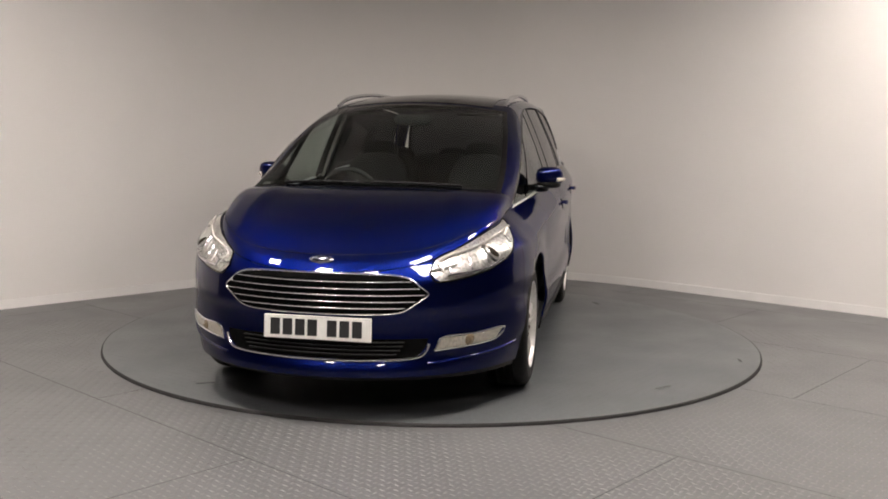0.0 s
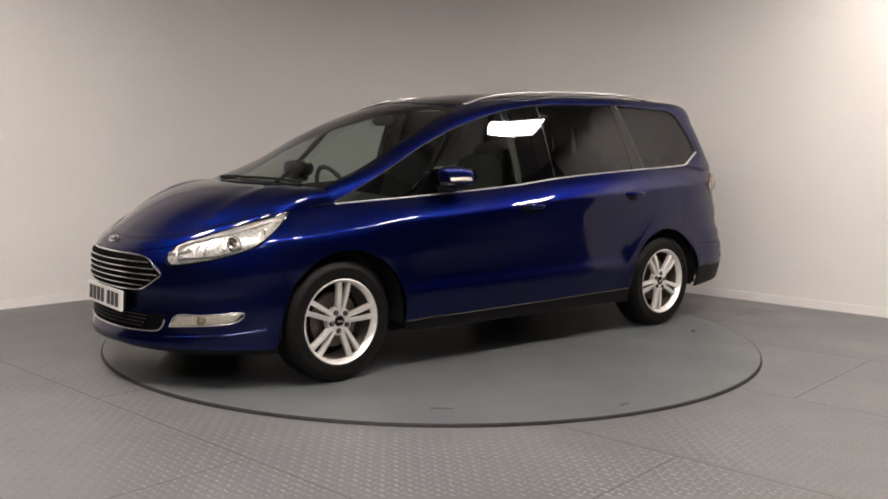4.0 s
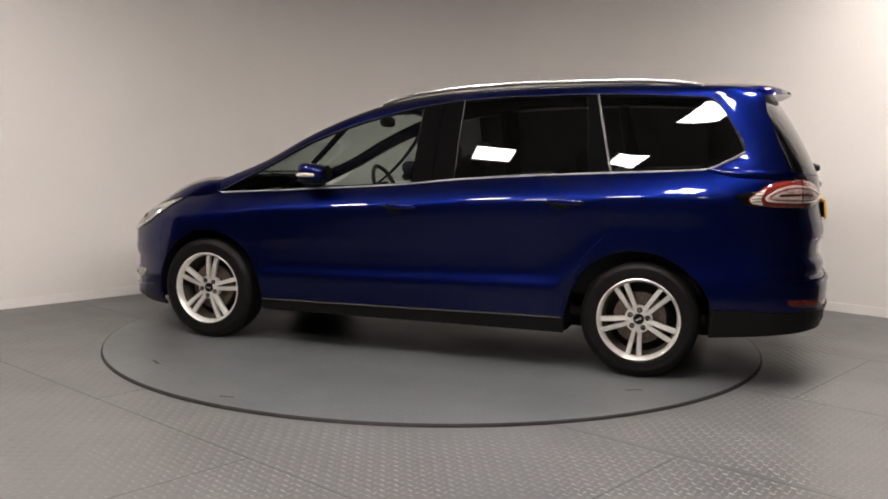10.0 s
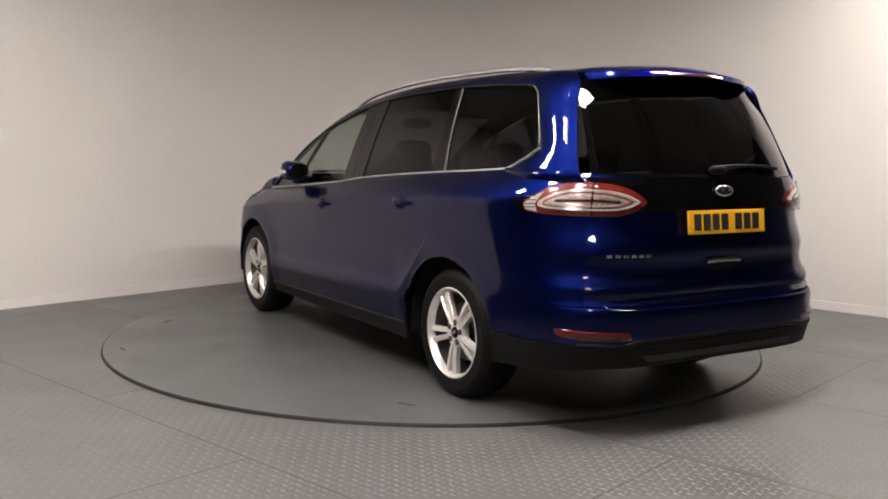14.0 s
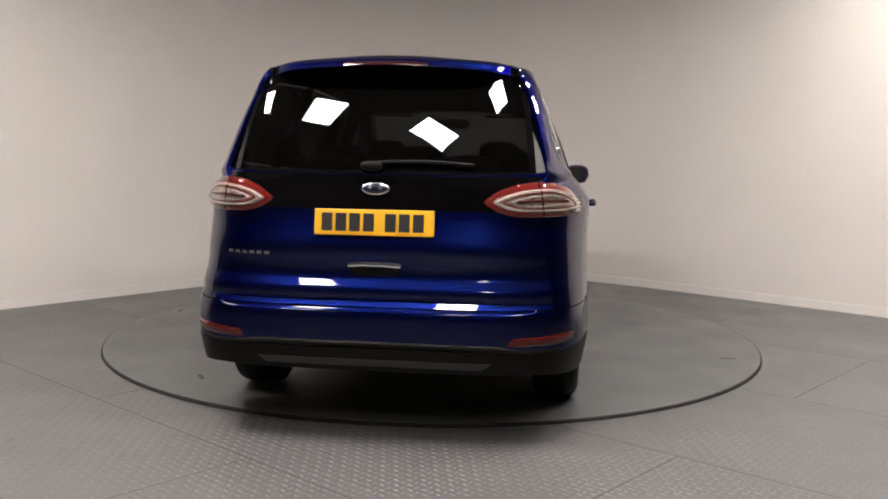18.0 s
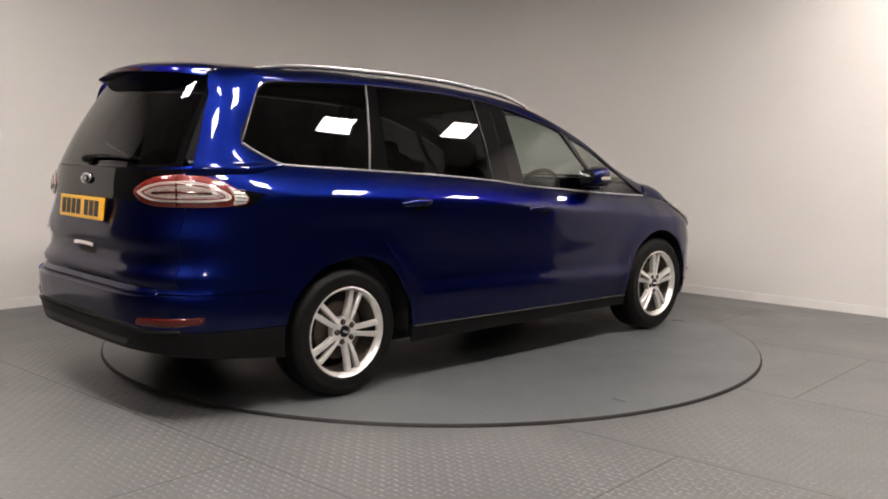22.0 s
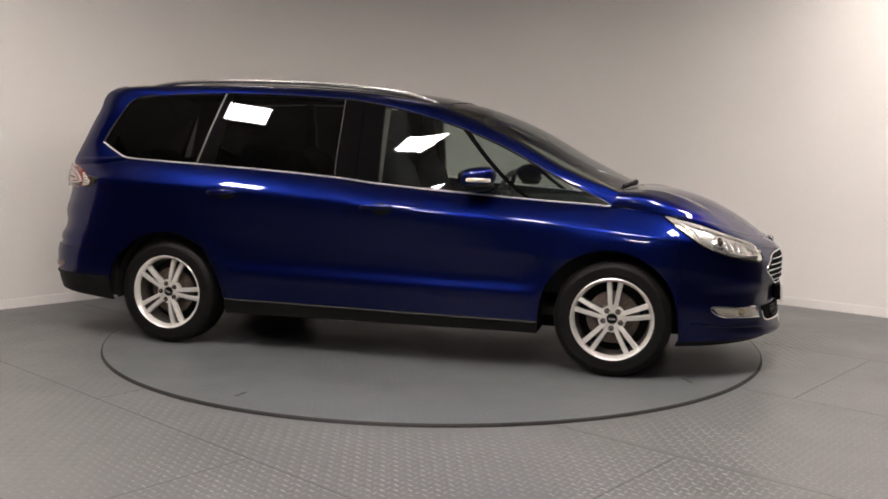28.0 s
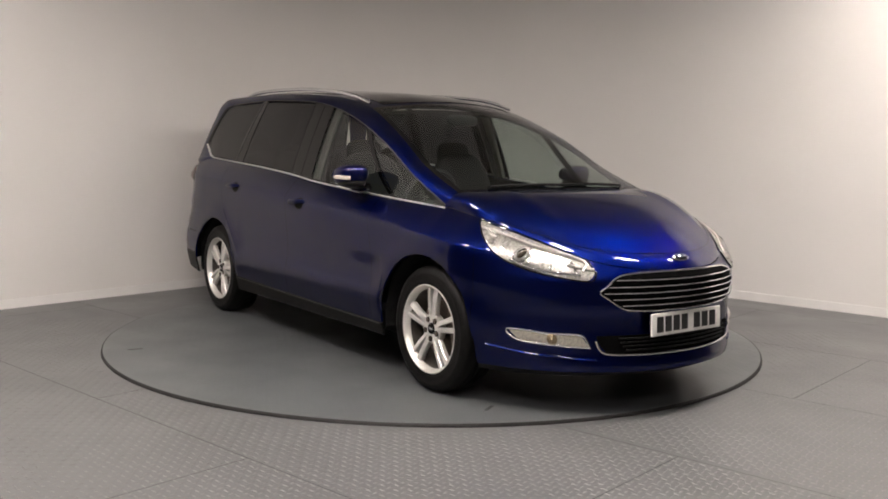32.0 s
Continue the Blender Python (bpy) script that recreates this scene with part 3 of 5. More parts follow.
# bright strips round the side windows
low_path = [Vector((x, glass_low_y(x) + 0.004, glass_low(x) - 0.003)) for x in spread(1.385, -1.77, 60)]
tip_path = [Vector((x, glass_low_y(x) + 0.004, glass_low(x))) for x in spread(-1.772, -1.955, 10)]
both("window_strip", *tube(low_path + tip_path, oval(0.006, 0.011, 8), [OUT_L] * 72), STRIP_METAL, car, "chrome strip under the side windows")
top_path = [Vector((x, glass_top_y(x) + 0.003, glass_top(x) + 0.001)) for x in spread(-1.955, -1.76, 16) + spread(-1.74, 1.39, 60)]
both("window_strip", *tube(top_path, oval(0.003, 0.006, 8), [OUT_L] * len(top_path)), SILVER_TRIM, car, "grey strip over the side windows")

# tailgate glass, spoiler
gate_top = curve3([(-1.98, 0.592, 1.654), (-2.06, 0.42, 1.678), (-2.11, 0.0, 1.694), (-2.06, -0.42, 1.678), (-1.98, -0.592, 1.654)])


def gate_glass(u, v):
    s = lerp(S_TAIL, S_GATE, abs(u))
    b = skin(s, top_z(s))
    b.y = math.copysign(b.y if u else 0.0, u)
    t = gate_top(2 - 2 * u)
    p = b.lerp(t, v)
    return p + Vector((0.046 * v * (1 - u * u) - 0.023 * math.sin(math.pi * v) * (1 - 0.4 * u * u), math.copysign(0.012 * math.sin(math.pi * v) * abs(u), u), 0))


rear_screen = piece("rear_screen", *sheet(window_patch(gate_glass, -0.94, 0.94, 0.03, 0.98, 36, 20), (-1, 0, 0.4), 0.004), PRIVACY_GLASS, car, "dark privacy glass rear screen")
for u0, u1 in ((-1.0, -0.942), (0.942, 1.0)):
    piece("screen_border", *sheet(window_patch(gate_glass, u0, u1, 0.0, 1.0, 3, 20), (-1, 0, 0.4), 0.006), BLACK_GLOSS, car, "gloss black border of the rear screen")
piece("screen_border", *sheet(window_patch(gate_glass, -0.942, 0.942, 0.0, 0.028, 24, 2), (-1, 0, 0.4), 0.006), BLACK_GLOSS, car, "gloss black border of the rear screen")
rows = []
for i in range(41):
    u = -1 + i / 20
    a = gate_top(2 - 2 * u)
    c = 1 - abs(u) ** 2.6
    tipx, tipz = a.x - 0.030 - 0.062 * c, a.z - 0.012 - 0.008 * c
    row = []
    for w in spread(0, 1, 6):
        row.append(Vector((lerp(a.x + 0.06, tipx + 0.030, w), a.y * (1 - 0.04 * w), lerp(a.z + 0.010, tipz + 0.006, w) + 0.008 * math.sin(math.pi * w))))
    for w in spread(0, 1, 3)[1:]:
        row.append(Vector((lerp(tipx + 0.030, tipx, w ** 1.4), a.y * (1 - 0.04 - 0.01 * w), lerp(tipz + 0.006, tipz - 0.022, w))))
    for w in spread(0, 1, 4)[1:]:
        row.append(Vector((lerp(tipx, a.x + 0.05, w), a.y * (1 - 0.05 * (1 - w)), lerp(tipz - 0.024, a.z - 0.035, w))))
    rows.append(row)
piece("spoiler", *sheet(rows, (0, 0, 1), 0.006), PAINT, car, "blue roof spoiler")
rows = []
for i in range(13):
    u = -0.22 + 0.44 * i / 12
    a = gate_top(2 - 2 * u)
    c = 1 - abs(u) ** 2.6
    x, z = a.x - 0.030 - 0.062 * c - 0.006, a.z - 0.012 - 0.008 * c
    rows.append([Vector((x + 0.016, a.y * 0.955, z - 0.004)), Vector((x + 0.008, a.y * 0.955, z - 0.011)), Vector((x + 0.004, a.y * 0.955, z - 0.019))])
piece("brake_light", *sheet(rows, (-1, 0, 0), 0.006), HIGH_LENS, car, "dark red high-level brake light")

# roof rails
RAIL = curve3([(0.29, 0.575, 1.585), (0.0, 0.576, 1.642), (-0.35, 0.572, 1.680), (-0.7, 0.564, 1.701), (-1.1, 0.550, 1.709), (-1.45, 0.532, 1.707), (-1.80, 0.512, 1.680)])
sec, path = [], []
for q, k in enumerate(spread(0, 6, 60)):
    e = min(q / 7, (60 - q) / 7, 1.0)
    path.append(RAIL(k) + Vector((0, 0, lerp(-0.012, 0.0, math.sin(e * math.pi / 2)))))
    w = lerp(0.6, 1.0, e)
    sec.append([(a * w, b * w) for a, b in oval(0.016, 0.013, 10, 0.8)])
both("roof_rail", *tube(path, sec, [(0, 0, 1)] * 61), RAIL_METAL, car, "silver roof rail")

# ---- small shapes laid on the body ----
def laid(outline, off_rim, off_mid, rings=6, front=True, samples=60, lift=None):
    """A convex outline of (s, z) filled over the flank, nose or tail, standing off by off_rim at its edge and off_mid in the middle."""
    pts = outline + outline[:1]
    dense = []
    lens = [math.dist(pts[i], pts[i + 1]) for i in range(len(outline))]
    for i in range(len(outline)):
        n = max(2, round(samples * lens[i] / sum(lens)))
        dense += [(lerp(pts[i][0], pts[i + 1][0], q / n), lerp(pts[i][1], pts[i + 1][1], q / n)) for q in range(n)]
    # soften the corners
    for _ in range(1):
        dense = [((dense[i - 1][0] + 2 * dense[i][0] + dense[(i + 1) % len(dense)][0]) / 4, (dense[i - 1][1] + 2 * dense[i][1] + dense[(i + 1) % len(dense)][1]) / 4) for i in range(len(dense))]
    cs, cz = sum(p[0] for p in dense) / len(dense), sum(p[1] for p in dense) / len(dense)
    rows = [[skin(p[0], p[1], -0.01) for p in dense]]
    for r in range(rings + 1):
        k = 1 - r / rings
        k = max(k, 0.02)
        o = lerp(off_mid, off_rim, k ** 3)
        rows.append([skin(lerp(cs, p[0], k), lerp(cz, p[1], k), o) for p in dense])
    rows = [r + r[:1] for r in rows]
    return sheet(rows, (1 if front else -1, 0.9, 0.1), 0)


def line_on(points, off, n=40):
    """Points along a smooth line of (s, z) on the body, off metres outside."""
    c = curve3([(s, z, 0) for s, z in points])
    return [skin(c(k).x, c(k).y, off) for k in spread(0, len(points) - 1, n)]


def across(points, off, n=40):
    """The same from the left over the middle to the right: points run from the left to the middle."""
    a = line_on(points, off, n)
    a[-1].y = 0.0
    return a + [Vector((p.x, -p.y, p.z)) for p in a[-2::-1]]


def fy(y, z=0.6):
    return s_of_y(y, True, z)


def ry(y, z=0.8):
    return s_of_y(y, False, z)


# head lamps
hl = [(fy(0.500, 0.7), 0.704), (s_of_x(2.20), 0.765), (s_of_x(2.08), 0.822), (s_of_x(1.92), 0.880), (s_of_x(1.78), 0.914), (s_of_x(1.695), 0.932),
      (s_of_x(1.765), 0.880), (s_of_x(1.84), 0.824), (s_of_x(1.945), 0.757), (s_of_x(2.09), 0.700), (s_of_x(2.235), 0.668)]
lamp_l = piece("headlamp", *laid(hl, 0.002, 0.006), LAMP_SILVER, car, "clear glass headlamp with chrome reflectors")
lamp_r = piece("headlamp", *mirrored(*laid(hl, 0.002, 0.006)), LAMP_SILVER, car, "clear glass headlamp with chrome reflectors")


def lamp_pair(name, verts, faces, mat, label="", smooth=True):
    piece(name, verts, faces, mat, lamp_l, label, smooth)
    piece(name, *mirrored(verts, faces), mat, lamp_r, label, smooth)


def small_lens(s, z, r, off, front=True):
    """A round cup with its lens on the body's surface."""
    c = skin(s, z, off)
    rows = []
    for q in range(9):
        rr = r * (1 - q / 8)
        o = off + 0.010 * math.sin(q / 8 * math.pi / 2)
        rows.append([skin(s + max(rr, r * 0.04) * math.cos(a), z + max(rr, r * 0.04) * math.sin(a), o) for a in spread(0, 2 * math.pi, 24)])
    return sheet(rows, (1 if front else -1, 0.8, 0), 0)


for s, z, r in ((s_of_x(2.01), 0.782, 0.040),):
    lamp_pair("projector_ring", *small_lens(s, z, r, 0.006), CHROME)
    lamp_pair("projector_bowl", *small_lens(s, z, r * 0.74, 0.014), LAMP_SILVER)
    lamp_pair("projector_lens", *small_lens(s, z, r * 0.52, 0.019), LAMP_BROWN)
for q in range(5):
    x = 2.20 - 0.037 * q
    lamp_pair("lamp_rib", *tube(line_on([(s_of_x(x), 0.690 + 0.012 * q), (s_of_x(x - 0.010), 0.722 + 0.014 * q), (s_of_x(x - 0.028), 0.748 + 0.015 * q)], 0.007, 10), oval(0.006, 0.004, 6)), LAMP_WHITE if q % 2 else CHROME)
for q in range(3):
    x = 1.90 - 0.03 * q
    lamp_pair("lamp_rib", *tube(line_on([(s_of_x(x), 0.800 + 0.020 * q), (s_of_x(x - 0.006), 0.820 + 0.018 * q), (s_of_x(x - 0.016), 0.838 + 0.016 * q)], 0.007, 10), oval(0.005, 0.004, 6)), CHROME if q % 2 else LAMP_WHITE)
lamp_pair("lamp_strip", *tube(line_on([(fy(0.56, 0.7), 0.706), (s_of_x(2.2), 0.752), (s_of_x(2.05), 0.812), (s_of_x(1.85), 0.875), (s_of_x(1.76), 0.893)], 0.012), oval(0.006, 0.008, 8)), LAMP_WHITE)
lamp_pair("lamp_strip", *tube(line_on([(fy(0.57, 0.7), 0.690), (s_of_x(2.2), 0.694), (s_of_x(2.08), 0.714), (s_of_x(1.97), 0.758)], 0.012), oval(0.005, 0.006, 8)), CHROME)
lamp_pair("indicator", *tube(line_on([(s_of_x(1.87), 0.850), (s_of_x(1.83), 0.868), (s_of_x(1.785), 0.892)], 0.008), oval(0.010, 0.010, 8)), LAMP_WHITE)
lamp_pair("lamp_bezel", *tube(line_on([(s_of_x(2.24), 0.715), (s_of_x(2.19), 0.728), (s_of_x(2.165), 0.738)], 0.008), oval(0.006, 0.010, 8)), LAMP_SILVER)
lamp_pair("lamp_cover", *laid(hl, 0.004, 0.022), LENS_GLASS)
lamp_pair("lamp_rim", *tube(line_on(hl + hl[:1], 0.003, 90), oval(0.004, 0.004, 6)), BLACK_GLOSS)

# fog lamps
fog = [(fy(0.525, 0.35), 0.344), (fy(0.560, 0.4), 0.404), (fy(0.68, 0.41), 0.412), (fy(0.812, 0.42), 0.426), (fy(0.778, 0.375), 0.374), (fy(0.65, 0.36), 0.356)]
for n, mat, a, b in (("fog_lamp", FOG_INSIDE, 0.003, 0.006),):
    v, f = laid(fog, a, b)
    fogs = both(n, v, f, mat, car, "clear fog lamp with a bright rim")
for side, ob in zip((1, -1), fogs):
    for n, (v, f), mat in (("lamp_cup", small_lens(fy(0.672, 0.38), 0.385, 0.027, 0.006), FOG_BOWL), ("lamp_bulb", small_lens(fy(0.672, 0.38), 0.385, 0.010, 0.012), FOG_BOWL),
                           ("lamp_cover", laid(fog, 0.004, 0.018), LENS_GLASS), ("lamp_rim", tube(line_on(fog + fog[:1], 0.004, 60), oval(0.005, 0.005, 6)), CHROME)):
        piece(n, *((v, f) if side > 0 else mirrored(v, f)), mat, ob)

# upper grille
def hexagon(z):
    """Half-width of the grille at a height."""
    return knots((0.522, 0.34), (0.535, 0.38), (0.575, 0.445), (0.615, 0.495), (0.655, 0.455), (0.69, 0.41), (0.708, 0.335))(z)


def nose_patch(zs, width, off, n=40):
    rows = []
    for z in zs:
        half = [skin(lerp(fy(width(z), z), S_NOSE, q / n), z, off) for q in range(n + 1)]
        half[-1].y = 0
        rows.append(half + [Vector((p.x, -p.y, p.z)) for p in half[-2::-1]])
    return rows


grille = piece("grille", *sheet(nose_patch(spread(0.524, 0.706, 10), hexagon, 0.003), (1, 0, 0), 0.004), GRILLE_BLACK, car, "black grille with chrome bars")
for z in (0.551, 0.581, 0.611, 0.641, 0.671):
    w = hexagon(z) - 0.012
    piece("grille_bar", *tube(across([(fy(w, z), z), (fy(w * 0.66, z), z), (fy(w * 0.33, z), z), (S_NOSE, z)], 0.007), oval(0.005, 0.0036, 8)), CHROME, grille, "chrome bar")
ring = [(0.0, 0.708), (0.20, 0.706), (0.335, 0.700), (0.415, 0.684), (0.460, 0.652), (0.498, 0.615), (0.455, 0.578), (0.40, 0.541), (0.335, 0.527), (0.20, 0.523), (0.0, 0.522)]
half = line_on([(fy(y, z) if y else S_NOSE, z) for y, z in ring], 0.005, 80)
half[0].y = half[-1].y = 0
loop = half + [Vector((p.x, -p.y, p.z)) for p in half[-2:0:-1]]
piece("grille_frame", *tube(loop, oval(0.0045, 0.0045, 8), closed=True), CHROME, grille, "chrome frame")

# lower grille, its bright line
def lower_w(z):
    return knots((0.305, 0.43), (0.32, 0.452), (0.38, 0.492), (0.405, 0.497))(z)


low_grille = piece("lower_grille", *sheet(nose_patch(spread(0.310, 0.402, 8), lower_w, 0.004), (1, 0, 0), 0.004), GRILLE_BLACK, car, "matt black lower grille")
for z in spread(0.330, 0.386, 3):
    w = lower_w(z) - 0.10
    piece("grille_bar", *tube(across([(fy(w, z), z), (fy(w * 0.5, z), z), (S_NOSE, z)], 0.010), oval(0.005, 0.005, 6)), BLACK_TRIM, low_grille)
smile = across([(fy(0.500, 0.38), 0.378), (fy(0.487, 0.34), 0.342), (fy(0.455, 0.315), 0.316), (fy(0.36, 0.307), 0.307), (fy(0.2, 0.303), 0.303), (S_NOSE, 0.302)], 0.008, 50)
piece("bumper_strip", *tube(smile, oval(0.005, 0.006, 8)), CHROME, front_bumper, "thin chrome strip")
both("bumper_blade", *tube(line_on([(fy(0.50, 0.29), 0.286), (fy(0.62, 0.30), 0.296), (fy(0.76, 0.31), 0.312), (fy(0.86, 0.335), 0.335)], 0.000, 30), oval(0.009, 0.006, 10)), PAINT, front_bumper)


# badges and number plates; their writing is drawn as plain bars
def plate(name, x, z, sgn, tilt, mat, label):
    ob = part(name, box_bm(-0.006, 0.006, -0.26, 0.26, -0.0555, 0.0555, 0.004), mat, car, label)
    ob.matrix_local = pose(x, 0, z, 0, tilt, 0)
    for q in range(7):
        y = (-0.204 + 0.0605 * q + (0.034 if q > 3 else 0.0)) * sgn
        bar = part("letter_bar", box_bm(0.005 if sgn > 0 else -0.0085, 0.0085 if sgn > 0 else -0.005, y - 0.0235, y + 0.0235, -0.0385, 0.0385, 0.002), PLATE_INK, ob)
    part("plate_mount", box_bm(-0.030 if sgn > 0 else 0.004, -0.004 if sgn > 0 else 0.030, -0.24, 0.24, -0.045, 0.045, 0.003), BLACK_TRIM, ob)
    return ob


plate("number_plate", 2.392, 0.452, 1, -3, PLATE_WHITE, "white front number plate with dark letters")
plate("number_plate", -2.418, 0.968, -1, 6, PLATE_YELLOW, "yellow rear number plate with dark letters")


def badge(x, z, sgn, tilt, w, h, blue):
    v, f = blob(0, 0, 0, 0.010, w, h, 1.0, 28, 10)
    ob = piece("badge", v, f, CHROME, car, "small oval badge with a chrome rim")
    ob.matrix_local = pose(x, 0, z, 0, tilt, 0)
    v, f = blob(0.004 * sgn, 0, 0, 0.009, w * 0.86, h * 0.80, 1.0, 28, 10)
    piece("badge_face", v, f, blue, ob)
    part("badge_mark", box_bm(0.0115 * sgn - 0.001, 0.0115 * sgn + 0.001, -w * 0.5, w * 0.5, -h * 0.16, h * 0.16, 0.0008), CHROME, ob)
    return ob


badge(2.336, 0.766, 1, -48, 0.060, 0.024, BADGE_BLUE)
badge(-2.392, 1.112, -1, 8, 0.062, 0.028, BADGE_BLUE)

# tail lamps
tl = [(ry(0.455, 1.06), 1.062), (ry(0.52, 1.1), 1.108), (ry(0.60, 1.13), 1.138), (ry(0.70, 1.15), 1.150), (s_of_x(-2.19), 1.146), (s_of_x(-2.09), 1.118), (s_of_x(-1.985), 1.045), (s_of_x(-2.0), 1.012), (s_of_x(-2.12), 1.000), (ry(0.74, 1.0), 0.996), (ry(0.60, 1.0), 0.998), (ry(0.52, 1.02), 1.018)]
tails = both("tail_lamp", *laid(tl, 0.004, 0.012, 8, False), RED_LENS, car, "red and clear tail lamp")
cs, cz = sum(p[0] for p in tl) / len(tl), sum(p[1] for p in tl) / len(tl)
sm = ry(0.70, 1.07)
tip_tl = [(s_of_x(-2.085), 1.100), (s_of_x(-2.035), 1.074), (s_of_x(-1.997), 1.043), (s_of_x(-2.008), 1.018), (s_of_x(-2.065), 1.010), (s_of_x(-2.055), 1.045)]


def shrunk(k, kz, ahead=0.0):
    """The lamp's outline, smaller round its middle, its fore end held back."""
    return [(lerp(cs, s, k) - ahead * max(s - cs, 0.0), lerp(cz - 0.004, z, kz)) for s, z in tl]


tip_dark = [(s_of_x(-2.02), 1.082), (s_of_x(-1.965), 1.070), (s_of_x(-1.915), 1.062), (s_of_x(-1.95), 1.028), (s_of_x(-1.99), 1.004), (s_of_x(-2.05), 0.996)]
for side, ob in zip((1, -1), tails):
    bits = [("lamp_surround", laid(tip_dark, 0.002, 0.003, 4, False), BLACK_GLOSS), ("lamp_insert", laid(shrunk(0.86, 0.64, 0.16), 0.010, 0.018, 5, False), TAIL_CREAM), ("lamp_tip", laid(tip_tl, 0.008, 0.014, 4, False), LAMP_WHITE)]
    for zz in (1.030, 1.045, 1.060, 1.076):
        bits.append(("lamp_rib", tube(line_on([(s_of_x(-2.06), zz), (s_of_x(-2.03), zz - 0.001), (s_of_x(-2.006), zz - 0.004)], 0.014, 10), oval(0.003, 0.003, 6)), LAMP_DARK))
    for k, kz, mat, r in ((0.80, 0.55, LAMP_WHITE, 0.0035), (0.70, 0.43, RED_LENS, 0.0030), (0.58, 0.28, LAMP_WHITE, 0.0030)):
        ringed = shrunk(k, kz, 0.16 * k)
        bits.append(("lamp_ring", tube(line_on(ringed + ringed[:1], 0.020, 70), oval(r, r, 6)), mat))
    bits.append(("lamp_bar", tube(line_on([(lerp(sm, ry(0.50, 1.06), 0.55), 1.060), (sm, 1.066), (lerp(sm, s_of_x(-2.0), 0.50), 1.060)], 0.019), oval(0.006, 0.006, 8)), BRAKE_LENS))
    bits.append(("lamp_joint", tube(line_on([(sm, 1.000), (sm, 1.07), (sm, 1.145)], 0.019), oval(0.003, 0.005, 8), [(1, 0.8, 0)] * 41), BRAKE_LENS))
    bits.append(("lamp_cover", laid(tl, 0.006, 0.030, 8, False), LENS_GLASS))
    for n, (v, f), mat in bits:
        piece(n, *((v, f) if side > 0 else mirrored(v, f)), mat, ob)

# tail: dark upper panel, handle, scripts, reflectors, step, wiper
def tail_patch(zs, width, off, n=36):
    rows = []
    for z in zs:
        half = [skin(lerp(ry(width(z), z), S_TAIL, q / n), z, off) for q in range(n + 1)]
        half[-1].y = 0
        rows.append(half + [Vector((p.x, -p.y, p.z)) for p in half[-2::-1]])
    return rows


piece("gate_panel", *sheet(tail_patch(spread(1.022, 1.170, 8), knots((1.02, 0.50), (1.04, 0.56), (1.17, 0.715)), 0.003), (-1, 0, 0), 0.003), BLACK_GLOSS, tailgate, "gloss black panel between the tail lamps")
gh = piece("gate_handle", *tube(across([(ry(0.115, 0.79), 0.786), (ry(0.06, 0.79), 0.790), (S_TAIL, 0.791)], 0.010), oval(0.010, 0.013, 8)), CHROME, car, "chrome tailgate handle")
piece("handle_recess", *sheet(tail_patch(spread(0.735, 0.783, 4), knots((0.735, 0.09), (0.783, 0.115)), 0.002), (-1, 0, 0), 0.002), BLACK_TRIM, gh)
for y0, z0, n, step, w, h in ((0.66, 0.823, 6, 0.036, 0.013, 0.007),):
    script, home = None, None
    for q in range(n):
        y = y0 - q * step
        p, o = skin(ry(abs(y), z0), z0, 0.004), skin(ry(abs(y), z0), z0, 0.05)
        side = math.copysign(1, y)
        here = pose(p.x, p.y * side, z0, 0, 0, math.degrees(math.atan2((o.y - p.y) * side, o.x - p.x)) + 180)
        ob = part("script_bar" if script else "script_badge", box_bm(-0.003, 0.003, -w, w, -h, h, 0.002), CHROME, script or car, "" if script else "small chrome script drawn as bars")
        ob.matrix_local = home.inverted() @ here if script else here
        if script is None:
            script, home = ob, here
refl = [(ry(0.580, 0.48), 0.452), (ry(0.60, 0.48), 0.488), (ry(0.79, 0.49), 0.496), (s_of_x(-2.13), 0.500), (s_of_x(-2.15), 0.466), (ry(0.78, 0.47), 0.454)]
both("reflector", *laid(refl, 0.003, 0.008, 4, False), BRAKE_LENS, rear_bumper, "dark red reflector")
piece("bumper_step", *tube(across([(ry(0.70, 0.6), 0.606), (ry(0.66, 0.6), 0.590), (ry(0.4, 0.58), 0.586), (S_TAIL, 0.585)], 0.002, 40), oval(0.006, 0.003, 8)), PAINT, rear_bumper)
piece("bumper_insert", *sheet(tail_patch(spread(0.345, 0.375, 3), knots((0.34, 0.47), (0.38, 0.52)), 0.007), (-1, 0, 0), 0.004), TRIM_GREY, lower_bumper, "grey insert")
both("bumper_corner", *tube(line_on([(ry(0.80, 0.44), 0.428), (ry(0.62, 0.43), 0.426), (ry(0.52, 0.43), 0.440), (ry(0.3, 0.43), 0.442), (S_TAIL, 0.443)], 0.002, 30), oval(0.007, 0.012, 8)), BLACK_TRIM, lower_bumper)

